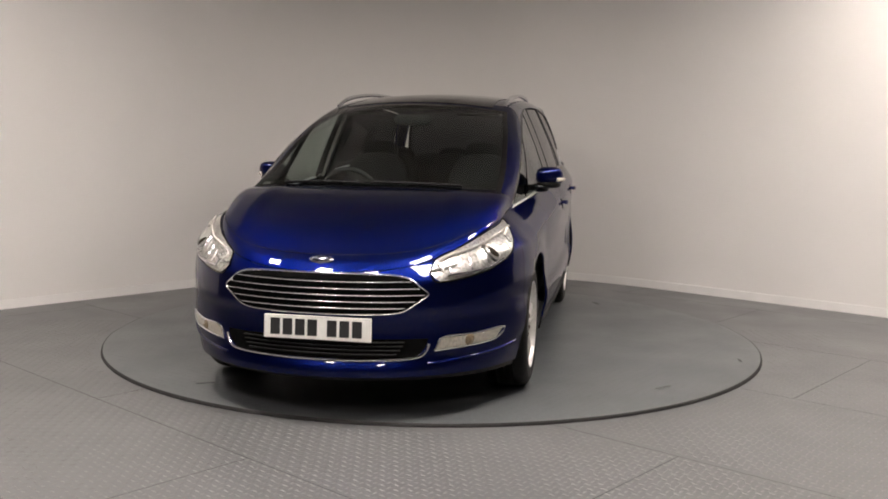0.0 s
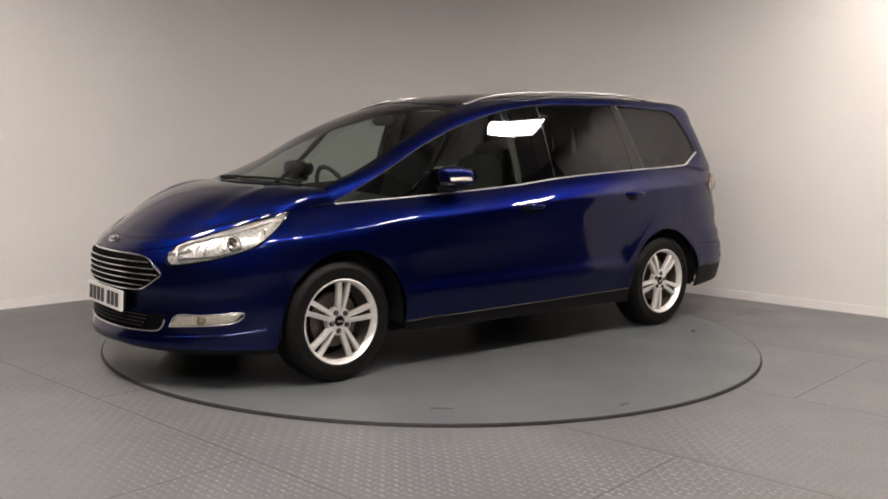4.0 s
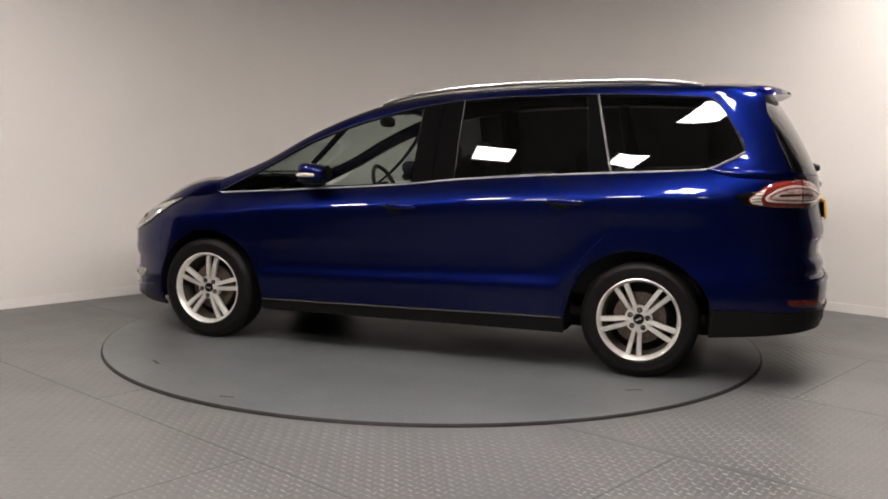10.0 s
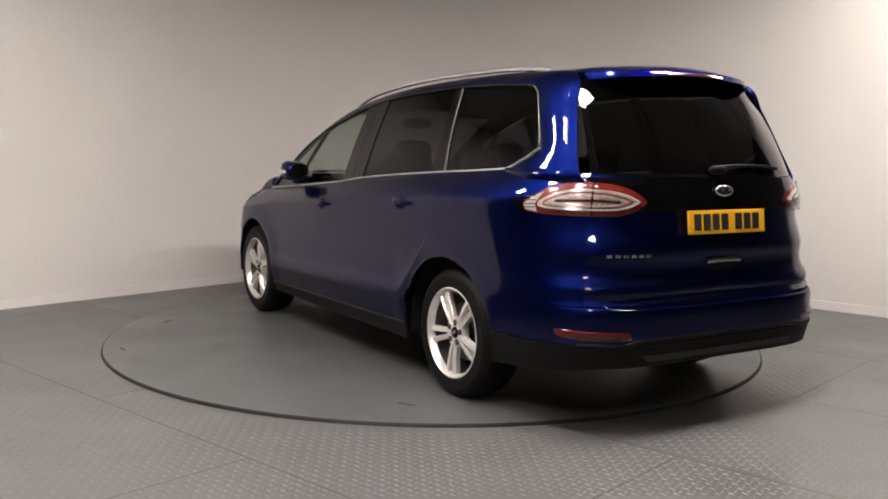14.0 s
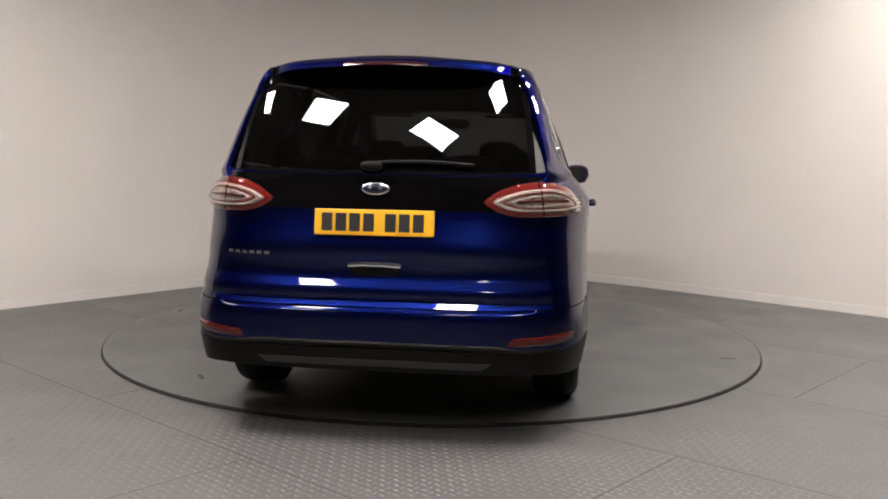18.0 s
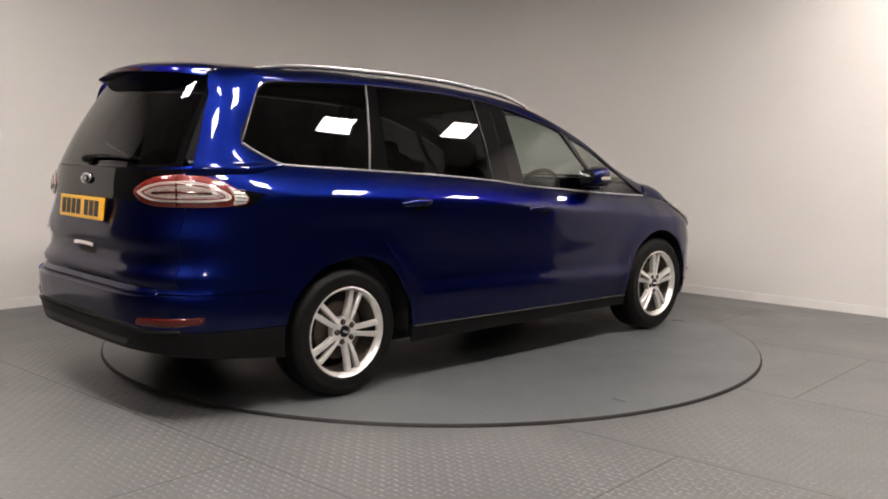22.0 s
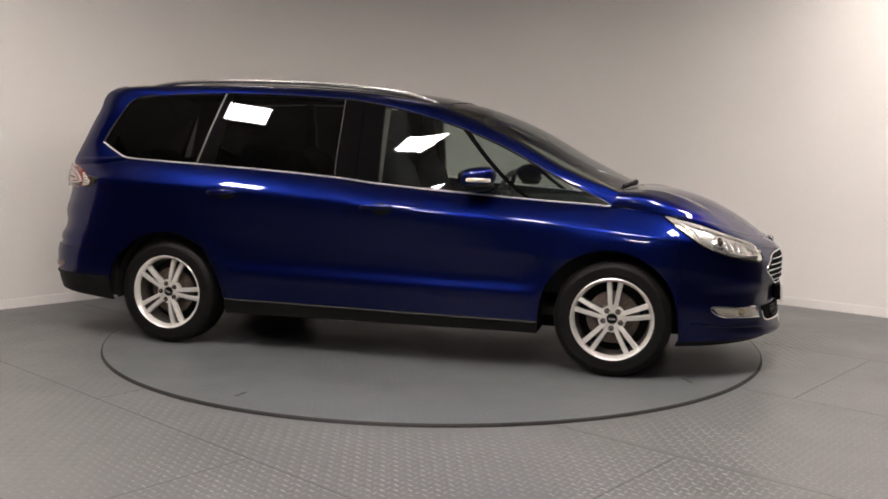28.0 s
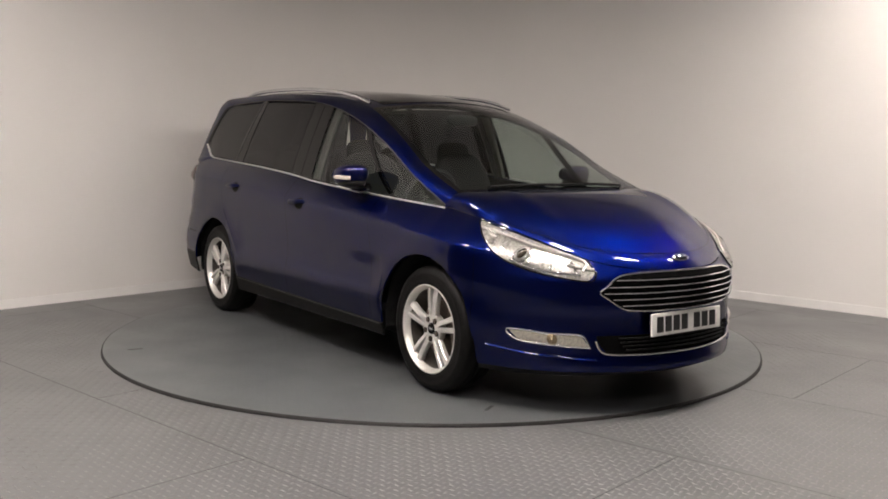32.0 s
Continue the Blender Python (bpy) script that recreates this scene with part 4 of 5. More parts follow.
wip = piece("rear_wiper", *tube([gate_glass(lerp(0.03, -0.58, w), lerp(0.085, 0.075, w) + 0.02 * math.sin(w * 3)) + Vector((-0.022, 0, 0.004)) for w in spread(0, 1, 14)], oval(0.008, 0.007, 8)), BLACK_TRIM, car, "black rear wiper")
v, f = blob(0, 0, 0, 0.025, 0.05, 0.022, 0.8, 16, 8)
hubw = piece("wiper_boss", v, f, BLACK_TRIM, wip)
hubw.matrix_local = Matrix.Translation(gate_glass(0.03, 0.085) + Vector((-0.018, 0, -0.01)))
for y0, y1 in ((0.50, -0.10), (-0.02, -0.52)):
    path = []
    for w in spread(0, 1, 18):
        y = lerp(y0, y1, w)
        p = screen(y / RIM(0.12).y, 0.045 + 0.030 * w * (1 - w))
        path.append(p + Vector((0.005, 0, 0.007)))
    piece("front_wiper", *tube(path, oval(0.009, 0.008, 8)), BLACK_TRIM, car, "black windscreen wiper")

# door handles and mirrors
for pair, x0, z0 in ((door_f, 0.025, 0.935), (door_r, -0.995, 0.997)):
    path, sec = [], []
    for w in spread(-1, 1, 16):
        lift = 0.030 * (1 - abs(w) ** 3)
        path.append(skin(x0 + 0.105 * w, z0 + 0.004 * w, 0.002 + lift))
        k = 1 - 0.5 * abs(w) ** 3
        sec.append([(a * k, b * k) for a, b in oval(0.010, 0.017, 10)])
    cup = [[skin(x0 + 0.03 + 0.058 * math.cos(a) * (1 - q / 5 * 0.98), z0 - 0.008 + 0.036 * math.sin(a) * (1 - q / 5 * 0.98), 0.0015) for a in spread(0, 2 * math.pi, 20)] for q in range(6)]
    for sgn, door in zip((1, -1), pair):
        for n, (v, f), mat in (("handle", tube(path, sec), PAINT), ("handle_cup", sheet(cup, OUT_L, 0), DARK)):
            piece(n, *((v, f) if sgn > 0 else mirrored(v, f)), mat, door)

v, f = blob(0.630, 0.915, 1.128, 0.100, 0.086, 0.060, 0.72, 26, 16)
v = [Vector((p[0] + 0.25 * (p[1] - 0.915) * -0.5, p[1], p[2] + 0.10 * (p[0] - 0.630))) for p in v]
caps = both("door_mirror", v, f, PAINT, car, "blue door mirror with a clear indicator")
for sgn, ob in zip((1, -1), caps):
    bits = [("mirror_foot", blob(0.650, 0.860, 1.060, 0.075, 0.060, 0.030, 0.8, 20, 10), BLACK_GLOSS), ("mirror_base", blob(0.635, 0.912, 1.080, 0.092, 0.074, 0.026, 0.75, 22, 10), BLACK_TRIM)]
    ind = [Vector((0.630 + 0.100 * math.cos(a), 0.915 + 0.086 * math.sin(a), 1.106 + 0.008 * math.sin(a))) for a in spread(radians(35), radians(118), 14)]
    bits.append(("indicator", tube(ind, oval(0.010, 0.012, 8)), LAMP_WHITE))
    gl = [[Vector((0.630 - 0.102, 0.915 + 0.068 * math.cos(a) * (1 - q / 4 * 0.98), 1.126 + 0.047 * math.sin(a) * (1 - q / 4 * 0.98))) for a in spread(0, 2 * math.pi, 20)] for q in range(5)]
    bits.append(("mirror_glass", sheet(gl, (-1, 0, 0), 0), MIRROR_GLASS))
    for n, (v, f), mat in bits:
        piece(n, *((v, f) if sgn > 0 else mirrored(v, f)), mat, ob)

# ---- wheels ----
def wheel_at(x, y, sgn, turn):
    w = new("wheel")
    w.parent = car
    tagged(w, "black tyre on a silver five twin-spoke alloy wheel")
    w.matrix_local = pose(x, y, HUB_Z, 0, 0, 0 if sgn > 0 else 180) @ pose(0, 0, 0, 0, turn, 0)
    tyre = [(0.228, -0.105), (0.235, -0.112), (0.262, -0.118), (0.300, -0.114), (0.325, -0.100), (0.334, -0.085), (0.338, -0.045), (0.333, -0.042), (0.333, -0.036), (0.338, -0.033), (0.338, -0.004), (0.332, -0.002), (0.332, 0.004), (0.338, 0.006),
            (0.338, 0.033), (0.333, 0.036), (0.333, 0.042), (0.338, 0.045), (0.334, 0.085), (0.325, 0.100), (0.300, 0.114), (0.292, 0.1165), (0.288, 0.115), (0.262, 0.118), (0.248, 0.117), (0.236, 0.112), (0.228, 0.103)]
    piece("tyre", *lathe(tyre, 72), RUBBER, w, "black rubber tyre")
    rim = [(0.238, 0.108), (0.238, 0.114), (0.233, 0.1165), (0.227, 0.112), (0.223, 0.101), (0.217, 0.094), (0.2135, 0.078)]
    piece("barrel", *lathe([(0.2133, 0.0785), (0.206, 0.02), (0.202, -0.06), (0.216, -0.10), (0.228, -0.104)], 60), BARREL, w, "dusty grey wheel barrel")
    piece("rim", *lathe(rim, 72), ALLOY, w, "silver alloy rim")
    piece("brake_disc", *lathe([(0.045, 0.030), (0.150, 0.030), (0.152, 0.026), (0.152, 0.006), (0.150, 0.002), (0.06, 0.002)], 48), BRAKE, w, "worn steel brake disc")
    piece("wheel_back", *lathe([(0.204, -0.03), (0.06, -0.035), (0.001, -0.035)], 40), DARK, w)
    piece("hub", *lathe([(0.078, 0.050), (0.081, 0.078), (0.076, 0.089), (0.060, 0.0915), (0.034, 0.0915), (0.031, 0.086)], 40), ALLOY, w)
    piece("centre_cap", *lathe([(0.030, 0.082), (0.030, 0.091), (0.027, 0.095), (0.001, 0.096)], 30), BLACK_GLOSS, w, "dark centre cap")
    part("cap_mark", box_bm(-0.019, 0.019, 0.0945, 0.0975, -0.006, 0.006, 0.001), CHROME, w)
    for q in range(5):
        t0 = radians(90 + 72 * q)
        for d in (-1, 1):
            rows = []
            for k in range(11):
                r = lerp(0.050, 0.224, k / 10)
                off = d * lerp(0.0135, 0.033, k / 10)
                c = Vector((math.cos(t0) * r - math.sin(t0) * off, 0, math.sin(t0) * r + math.cos(t0) * off))
                wd = lerp(0.0175, 0.0225, abs(k / 10 - 0.1))
                yy = 0.088 + 0.012 * math.sin(k / 10 * math.pi * 0.75) - 0.006 * (k / 10)
                tdir = Vector((-math.sin(t0), 0, math.cos(t0)))
                side = [(-wd * 0.9, -0.030), (-wd, -0.006), (-wd * 0.75, 0.0), (wd * 0.75 * 1.0, 0.0), (wd, -0.006), (wd * 0.9, -0.030)]
                if d < 0:
                    side = [(-a_, b_) for a_, b_ in side[::-1]]
                rows.append([c + tdir * a_ * 0.72 + Vector((0, yy + b_ + 0.005 * (a_ * d < 0), 0)) for a_, b_ in side])
            piece("spoke", *sheet(rows, (0, 1, 0), 0), ALLOY, w, smooth=False)
        t1 = t0 + radians(36)
        c = Vector((math.cos(t1) * 0.052, 0.0935, math.sin(t1) * 0.054))
        v, f = lathe([(0.0085, -0.01), (0.0085, 0.003), (0.0065, 0.0055), (0.001, 0.0055)], 12)
        nut = piece("wheel_nut", v, f, BRAKE, w)
        nut.matrix_local = Matrix.Translation(c)
        v, f = lathe([(0.0160, -0.004), (0.0155, 0.0012), (0.0100, 0.0012), (0.0095, -0.004)], 16)
        well = piece("nut_seat", v, f, LAMP_BROWN, w)
        well.matrix_local = Matrix.Translation(c)
    return w


HUB_Y = 0.790
for x, sgn, turn in ((AXLE, 1, -8), (-AXLE, 1, 30), (AXLE, -1, -3), (-AXLE, -1, -20)):
    wheel_at(x, HUB_Y * sgn, sgn, turn)

# wheel housings and underside
for x in (ARCH_X, -ARCH_X):
    rows = []
    for a in spread(radians(-8), radians(188), 40):
        r = ARCH_R + 0.004
        rows.append([Vector((x + r * math.cos(a), y, HUB_Z + r * math.sin(a))) for y in (0.895, 0.80, 0.60, 0.55)])
    both("wheel_housing", *sheet(rows, (0, 0, -1), 0), DARK, car, "dark wheel housing")
    rows = [[Vector((x + k * ARCH_R * math.cos(a), 0.55, HUB_Z + k * ARCH_R * math.sin(a))) for a in spread(radians(-8), radians(188), 30)] for k in (0.02, 1.0)]
    both("wheel_housing", *sheet(rows, (0, 1, 0), 0), DARK, car, "dark wheel housing")
for x0, x1, w in ((-1.85, 2.0, 0.54), (-0.985, 0.985, 0.76), (1.80, 2.1, 0.62), (-2.25, -1.80, 0.70)):
    part("underbody", box_bm(x0, x1, -w, w, 0.205 + 0.004 * (w > 0.6) + (0.095 if x0 < -2 else 0.0), 0.40 if x0 < -2 else 0.30, 0.02), DARK, car, "dark underbody")
for x0, x1, w, z0 in ((-1.87, -1.805, 0.872, 0.29), (1.805, 1.87, 0.835, 0.25)):
    for sgn in (1, -1):
        part("wheel_housing", box_bm(x0, x1, min(0.5 * sgn, w * sgn), max(0.5 * sgn, w * sgn), z0, 0.60, 0.01), DARK, car, "dark wheel housing")
both("axle_arm", *tube([(AXLE, 0.2, 0.27), (AXLE, 0.68, 0.30)], oval(0.03, 0.03, 8)), DARK, car)
both("axle_arm", *tube([(-AXLE, 0.2, 0.27), (-AXLE, 0.68, 0.30)], oval(0.03, 0.03, 8)), DARK, car)

# ---- cabin ----
part("cabin_floor", box_bm(-2.15, 1.30, -0.72, 0.72, 0.31, 0.36), DASH, car, "dark cabin floor")
rows = [[Vector((x, y, 0.95 - 0.15 * (y * y) + (0.05 if x < 1.2 else 0.03))) for x in (0.72, 0.80, 1.0, 1.25, 1.42)] for y in spread(-0.74, 0.74, 16)]
piece("dashboard", *sheet(rows, (0, 0, 1), 0.30), DASH, car, "dark grey dashboard")
rows = [[Vector((e.x, e.y * u * 0.97, e.z + 0.04 * (1 - u * u) - 0.035)) for u in spread(-1, 1, 8)] for e in (RIM(k) for k in spread(3.2, 8.9, 16))]
piece("headlining", *sheet(rows, (0, 0, -1), 0), LINING, car, "pale headlining")


def seat(x, y, w, rest, colour):
    st = new("seat")
    st.parent = car
    tagged(st, "dark grey fabric car seat")
    st.matrix_local = pose(x, y, 0.36)
    piece("cushion", *blob(0.05, 0, 0.22, 0.27, w, 0.11, 0.6, 20, 10), colour, st)
    v, f = blob(0, 0, 0.34, 0.085, w * 0.96, 0.36, 0.6, 20, 14)
    piece("backrest", [Vector((p[0] - 0.20 - (p[2] - 0.1) * 0.28, p[1] * (1 - 0.22 * max(0.0, p[2] - 0.3)), p[2] + 0.2)) for p in v], f, colour, st)
    v, f = blob(-0.43, 0, rest, 0.05, 0.135, 0.085, 0.7, 16, 10)
    piece("headrest", v, f, colour, st)
    part("seat_base", box_bm(-0.2, 0.25, -w * 0.8, w * 0.8, 0.0, 0.14, 0.02), DASH, st)


for y in (0.38, -0.38):
    seat(0.32, y, 0.26, 0.90, FABRIC)
for y in (0.47, 0.0, -0.47):
    seat(-0.58, y, 0.22, 0.86, FABRIC)
for y in (0.34, -0.34):
    seat(-1.42, y, 0.22, 0.80, FABRIC)

v, f = lathe([(0.175, -0.012), (0.190, -0.016), (0.204, 0.0), (0.190, 0.016), (0.175, 0.012), (0.175, -0.012)], 40, "z")
steer = piece("steering_wheel", v, f, DASH, car, "dark steering wheel")
steer.matrix_local = pose(0.66, -0.37, 0.98, 0, -66, 0)
part("boss", box_bm(-0.06, 0.06, -0.075, 0.075, -0.04, 0.012, 0.02), DASH, steer)
for a, b in ((0.055, 0.18), (-0.18, -0.055)):
    part("steering_spoke", box_bm(-0.02, 0.02, a, b, -0.012, 0.004, 0.005), DASH, steer)
piece("column", *tube([(0, 0, -0.03), (0.0, 0, -0.32)], oval(0.045, 0.045, 10), [(1, 0, 0)] * 2), DASH, steer)
v, f = blob(0.50, 0, 1.475, 0.022, 0.125, 0.038, 0.7, 20, 10)
piece("rear_view_mirror", v, f, DASH, car, "dark rear-view mirror")
for y in (0.40, -0.40):
    part("sun_visor", box_bm(0.20, 0.34, y - 0.14, y + 0.14, 1.515, 1.53, 0.006), LINING, car)
rows = [[side_glass(x, v) + Vector((0, -0.045 - 0.02 * (x > -0.05), 0)) for v in spread(0.0, 0.96, 8)] for x in (-0.004, -0.05, -0.10, -0.16)]
both("pillar_trim", *sheet(rows, (0, -1, 0), 0.02), PILLAR_TRIM, car, "pale grey inner trim of the centre post")
belt = [side_glass(-0.06, v) + Vector((0.02 * (1 - v), -0.095, 0)) for v in spread(0.0, 0.9, 10)]
both("seat_belt", *tube(belt, oval(0.003, 0.022, 8), [OUT_L] * 11), DASH, car, "dark seat belt on the centre post")
piece("door_card", *sheet([[Vector((x, glass_low_y(min(x, 1.3)) - 0.06, z)) for z in (0.45, 0.8, glass_low(x) - 0.01)] for x in spread(1.30, -1.75, 12)], (0, -1, 0), 0), DASH, car)
piece("door_card", *mirrored(*sheet([[Vector((x, glass_low_y(min(x, 1.3)) - 0.06, z)) for z in (0.45, 0.8, glass_low(x) - 0.01)] for x in spread(1.30, -1.75, 12)], (0, -1, 0), 0)), DASH, car)

# ---- the room ----
def at_grid(a, b, z):
    """A point by its distances along E1 and E2."""
    p = E1 * a + E2 * b
    return Vector((p.x, p.y, z))


FAR_A, FAR_B = 8.2, -8.6
outline = [(WALL_A, FAR_B)]
for q in range(25):
    t = math.pi / 2 * q / 24
    outline.append((WALL_A + CORNER_R * (1 - math.cos(t)), WALL_B - CORNER_R * (1 - math.sin(t))))
outline.append((FAR_A, WALL_B))
PAINTED_A, PAINTED_B = 3.95, -4.05     # where the off-white wall ends and the stand-in dark walls begin
white = [(WALL_A, PAINTED_B)] + outline[1:-1] + [(PAINTED_A, WALL_B)]


def wall_strip(name, pts, z0, z1, inset, thick, mat, label, category):
    """A wall of thickness along a line of grid points, its face inset metres inside that line."""
    pts = [Vector(p) for p in pts]
    verts, faces = [], []
    for i, p in enumerate(pts):
        a, b = pts[max(i - 1, 0)], pts[min(i + 1, len(pts) - 1)]
        d = (b - a).normalized()
        n = Vector((d.y, -d.x))
        for off in (inset, -thick):
            for z in (z0, z1):
                verts.append(at_grid(p.x + n.x * off, p.y + n.y * off, z))
    for i in range(len(pts) - 1):
        a, b = 4 * i, 4 * i + 4
        faces += [(a, a + 1, b + 1, b), (a + 3, a + 2, b + 2, b + 3), (a + 1, a + 3, b + 3, b + 1), (a + 2, a, b, b + 2)]
    ob = piece(name, verts, faces, mat, None, "", True)
    ob.data.set_sharp_from_angle(angle=radians(35))
    return tagged(ob, label, category, kind="structure")


wall_strip("wall_back", white, FLOOR_Z, CEIL_Z, 0.0, 0.15, WALL_PAINT, "matt off-white studio wall with a rounded corner", "wall")
# unseen dark walls, added so the bodywork reflects a dark open hall
wall_strip("unseen_wall_west", [(WALL_A, FAR_B), (WALL_A, PAINTED_B)], FLOOR_Z, CEIL_Z, 0.0, 0.15, DARK_WALL, "unseen dark grey wall standing in for the open hall", "wall")
wall_strip("unseen_wall_east", [(PAINTED_A, WALL_B), (FAR_A, WALL_B)], FLOOR_Z, CEIL_Z, 0.0, 0.15, DARK_WALL, "unseen dark grey wall standing in for the open hall", "wall")
wall_strip("unseen_wall_front", [(FAR_A, WALL_B + 0.15), (FAR_A, FAR_B), (WALL_A - 0.15, FAR_B)], FLOOR_Z, CEIL_Z, 0.0, 0.15, DARK_WALL, "unseen dark grey wall standing in for the open hall", "wall")
wall_strip("baseboard", white, FLOOR_Z, FLOOR_Z + 0.075, 0.016, -0.001, SKIRT_PAINT, "white gloss painted skirting board", "baseboard")

c0, c1, c2, c3 = at_grid(WALL_A - 0.2, WALL_B + 0.2, 0), at_grid(FAR_A + 0.2, WALL_B + 0.2, 0), at_grid(FAR_A + 0.2, FAR_B - 0.2, 0), at_grid(WALL_A - 0.2, FAR_B - 0.2, 0)
v = [Vector((p.x, p.y, z)) for z in (CEIL_Z, CEIL_Z + 0.12) for p in (c0, c1, c2, c3)]
tagged(piece("ceiling", v, [(0, 1, 2, 3), (7, 6, 5, 4), (0, 4, 5, 1), (1, 5, 6, 2), (2, 6, 7, 3), (3, 7, 4, 0)], CEIL_TILE, None, "", False), "suspended ceiling of pale tiles", "ceiling", kind="structure")

# ceiling light panels
def panel_light():
    ob = tagged(new("ceiling_light"), "square glowing white ceiling light panel with a slim frame", "ceiling light", "ceiling light panels")
    part("diffuser", box_bm(-0.22, 0.22, -0.22, 0.22, -0.012, -0.004, 0.001), PANEL_GLOW, ob, "glowing white diffuser")
    for x0, x1, y0, y1 in ((-0.24, 0.24, 0.22, 0.24), (-0.24, 0.24, -0.24, -0.22), (-0.24, -0.22, -0.22, 0.22), (0.22, 0.24, -0.22, 0.22)):
        part("frame", box_bm(x0, x1, y0, y1, -0.016, -0.001, 0.003), PANEL_FRAME, ob)
    return ob


first = None
for x, y in PANELS:
    m = pose(x, y, CEIL_Z - 0.001, 0, 0, WALL_TURN)
    if first is None:
        first = panel_light()
        first.matrix_basis = m
    else:
        copy_thing(first, m)

# ---- floor: tread plates laid square to the walls, and a round opening for the turntable ----
TABLE_R, HOLE_R = 2.213, 2.220
SEAM_B = [0.118 + 1.306 * k for k in range(-7, 4)]
SEAM_A = [2.53 + 2.59 * k for k in range(-3, 5)]
STAGGER = 0               # the rows of plates that are shifted by half a plate


v = [Vector((p.x, p.y, z)) for z in (FLOOR_Z - 0.06, FLOOR_Z - 0.3) for p in (c0, c1, c2, c3)]
floor = tagged(piece("floor", v, [(3, 2, 1, 0), (4, 5, 6, 7), (0, 1, 5, 4), (1, 2, 6, 5), (2, 3, 7, 6), (3, 0, 4, 7)], PIT, None, "", False), "grey painted metal tread plate floor with fine joints", "floor", kind="structure")


def plate_mesh(a0, a1, b0, b1):
    """One floor plate, cut round where the turntable is."""
    bm = bmesh.new()
    n = 26
    g = 0.0022
    a0, a1, b0, b1 = a0 + g, a1 - g, b0 + g, b1 - g
    cells = [[bm.verts.new(at_grid(lerp(a0, a1, i / n), lerp(b0, b1, j / (n // 2)), FLOOR_Z)) for j in range(n // 2 + 1)] for i in range(n + 1)]
    for i in range(n):
        for j in range(n // 2):
            bm.faces.new((cells[i][j], cells[i + 1][j], cells[i + 1][j + 1], cells[i][j + 1]))
    gone = [f for f in bm.faces if all(v.co.xy.length < HOLE_R for v in f.verts)]
    bmesh.ops.delete(bm, geom=gone, context="FACES")
    for v_ in bm.verts:
        if v_.co.xy.length < HOLE_R:
            v_.co.xy = v_.co.xy.normalized() * (HOLE_R)
    if not bm.faces:
        bm.free()
        return None
    bmesh.ops.recalc_face_normals(bm, faces=bm.faces[:])
    for f in bm.faces:
        if f.normal.z < 0:
            f.normal_flip()
    return bm


for i in range(len(SEAM_A) - 1):
    for j in range(len(SEAM_B) - 1):
        shift = 1.295 if j % 2 == STAGGER else 0.0
        a0, a1, b0, b1 = max(SEAM_A[i] - shift, WALL_A), min(SEAM_A[i + 1] - shift, FAR_A), max(SEAM_B[j], FAR_B), min(SEAM_B[j + 1], WALL_B)
        if a1 - a0 < 0.01 or b1 - b0 < 0.01:
            continue
        bm = plate_mesh(a0, a1, b0, b1)
        if bm:
            part("tread_plate", bm, FLOOR_METAL, floor)


def treads(name, keep, z, mat, parent, label, turn=0.0, size=(0.038, 0.0165, 0.0052, 0.0021)):
    """Raised lozenges, each way in turn, as one part."""
    pitch, long_, wide, high = size
    verts, faces = [], []
    ca, sa = math.cos(turn), math.sin(turn)
    n = 190
    for i in range(-n, n):
        for j in range(-n, n):
            a, b = i * pitch, j * pitch
            x, y = a * ca - b * sa, a * sa + b * ca
            if not keep(x, y):
                continue
            t = turn + (0.0 if (i + j) % 2 else math.pi / 2)
            ux, uy = math.cos(t), math.sin(t)
            q = len(verts)
            for l, w, h in ((-long_, 0, 0), (0, -wide, 0), (long_, 0, 0), (0, wide, 0), (-long_ * 0.45, 0, high), (long_ * 0.45, 0, high)):
                verts.append((x + ux * l - uy * w, y + uy * l + ux * w, z + h))
            faces += [(q, q + 1, q + 5, q + 4), (q + 1, q + 2, q + 5), (q + 2, q + 3, q + 4, q + 5), (q + 3, q, q + 4)]
    ob = piece(name, verts, faces, mat, parent, label, False)
    return tagged(ob, kind="stuff")


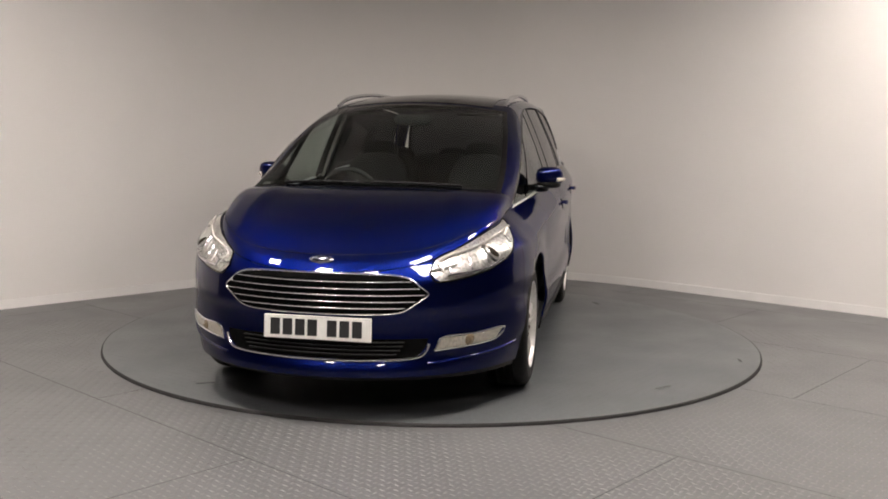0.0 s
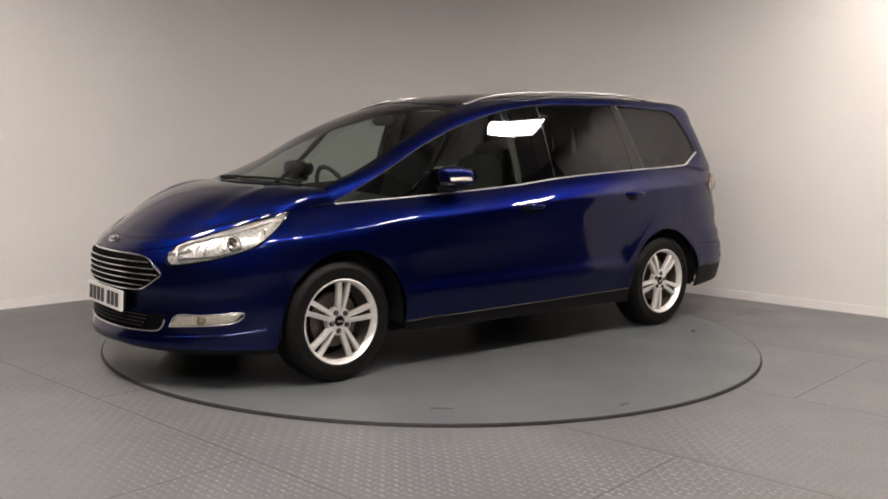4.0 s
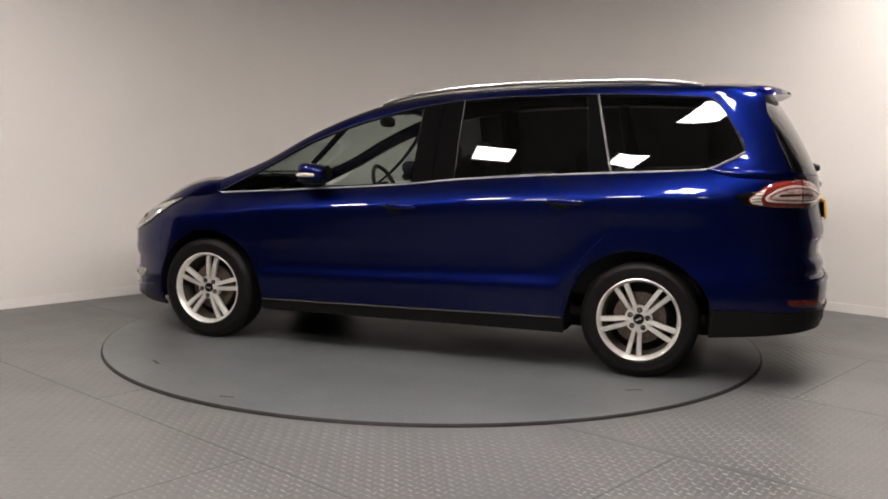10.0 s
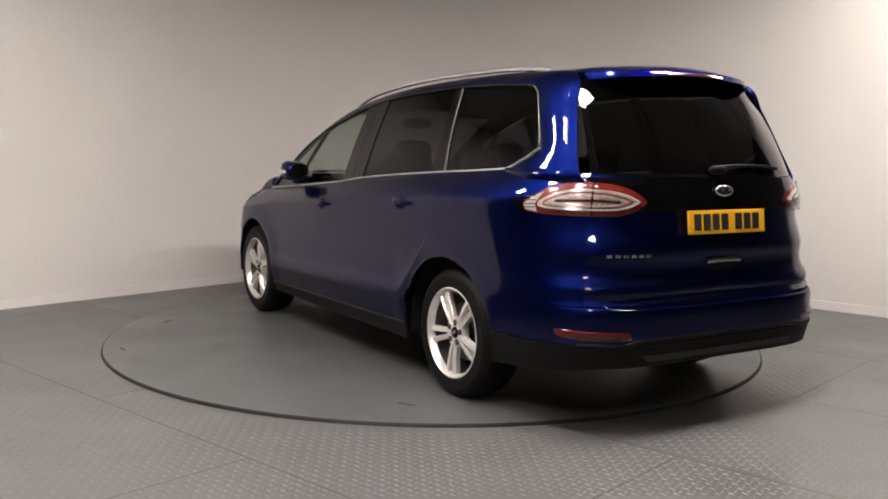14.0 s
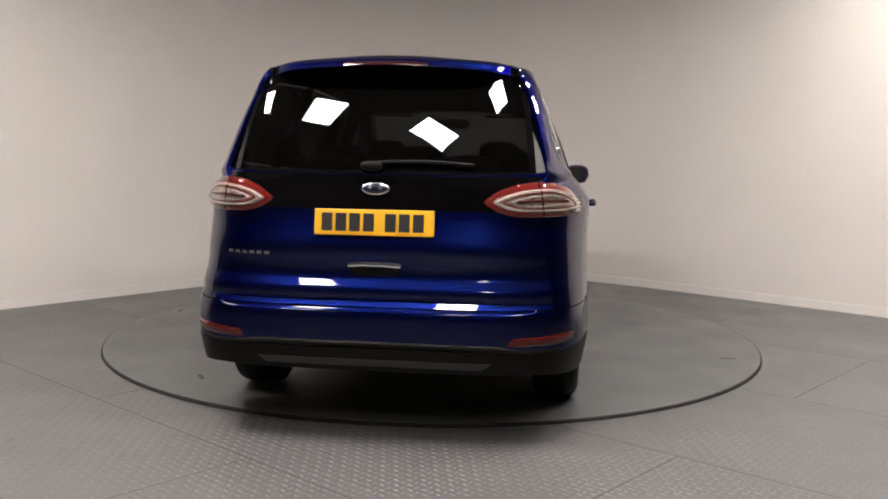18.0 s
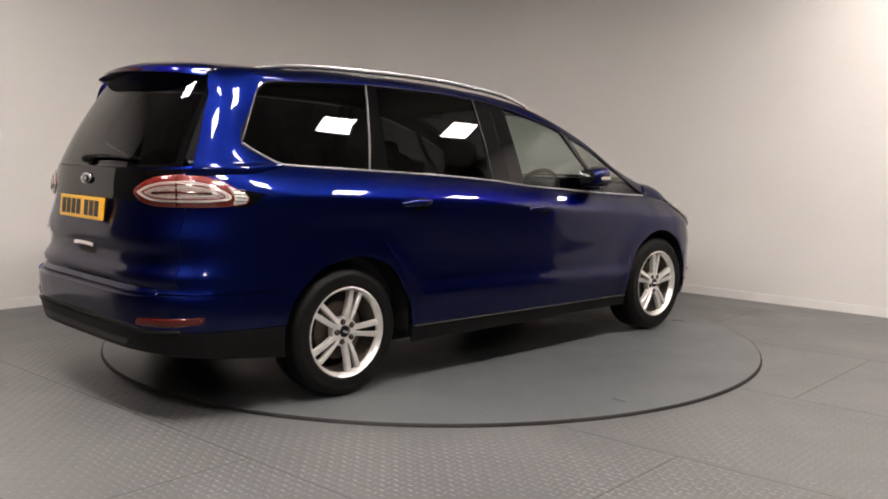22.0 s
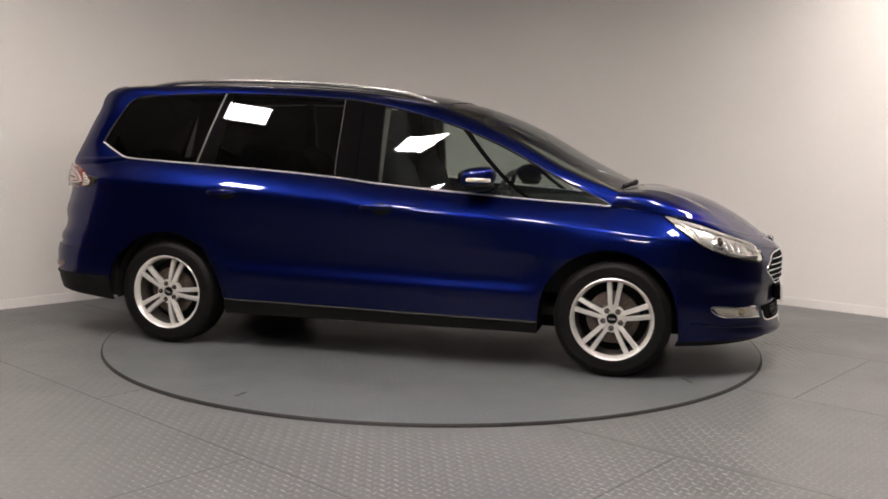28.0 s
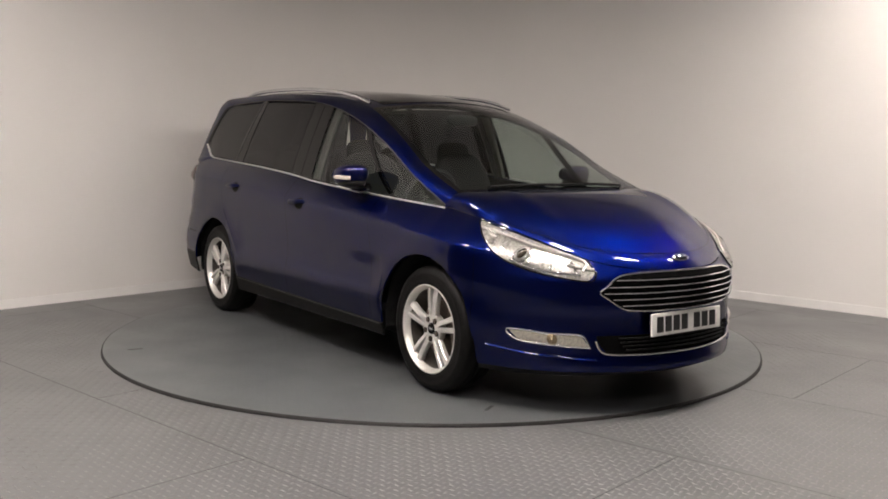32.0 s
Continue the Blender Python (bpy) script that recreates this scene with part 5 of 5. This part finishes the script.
def near_floor(x, y):
    if math.hypot(x, y) < TABLE_R + 0.05 or y > 0.3 or y < -4.3:
        return False
    a, b = x * E1.x + y * E1.y, x * E2.x + y * E2.y
    row = sum(b > q for q in SEAM_B) - 1
    if min(abs(a - s + (1.295 if row % 2 == STAGGER else 0.0)) for s in SEAM_A) < 0.012 or min(abs(b - s) for s in SEAM_B) < 0.012 or a < WALL_A + 0.05 or b > WALL_B - 0.05:
        return False
    return abs(x) < 0.40 + (y + 6.4) * 0.56


treads("tread_pattern", near_floor, FLOOR_Z, FLOOR_GLINT, floor, "raised tread marks of the floor plates", radians(WALL_TURN))

# ---- turntable ----
table = tagged(new("turntable"), "round grey metal car turntable with a black rubber edge", "turntable")
prof = [(0.0005, -0.001), (0.8, -0.001), (1.6, -0.001), (TABLE_R - 0.012, -0.001), (TABLE_R - 0.005, -0.002), (TABLE_R - 0.004, -0.012)]
piece("deck", *lathe(prof[::-1], 128, "z"), TABLE_METAL, table, "grey painted metal deck")
piece("edge", *lathe([(TABLE_R - 0.0035, -0.012), (TABLE_R - 0.0035, -0.0022), (TABLE_R + 0.001, -0.003), (TABLE_R + 0.004, -0.006), (TABLE_R + 0.006, -0.014), (TABLE_R + 0.006, -0.06), (TABLE_R - 0.05, -0.06)][::-1], 128, "z"), EDGE_RUBBER, table, "black rubber edge")
treads("deck_treads", lambda x, y: math.hypot(x, y) < TABLE_R - 0.03, -0.001, TABLE_METAL, table, "raised tread marks of the deck", radians(20), (0.036, 0.0145, 0.0046, 0.0006))
for x, y, r, l, w in ((-1.55, 1.1, 30, 0.05, 0.012), (1.75, -0.9, -60, 0.05, 0.01), (0.4, 2.05, 5, 0.04, 0.008), (-0.5, -1.95, 80, 0.045, 0.01), (1.2, 1.55, 140, 0.06, 0.009), (-1.9, -0.6, 20, 0.05, 0.012)):
    ob = part("scuff", box_bm(-l, l, -w, w, 0.0, 0.0022, 0.001), SCUFF, table, "dark scuff mark")
    ob.matrix_local = pose(x, y, -0.001, 0, 0, r)


# ---- what moves ----
def motions():
    turn_rows, car_rows = [], []
    for t in range(0, 33):
        m = pose(0, 0, 0, 0, 0, heading(t))
        turn_rows.append((t, m))
        car_rows.append((t, m @ Matrix.Translation(CAR_OFFSET)))
    walk(table, turn_rows)
    walk(car, car_rows)


motions()
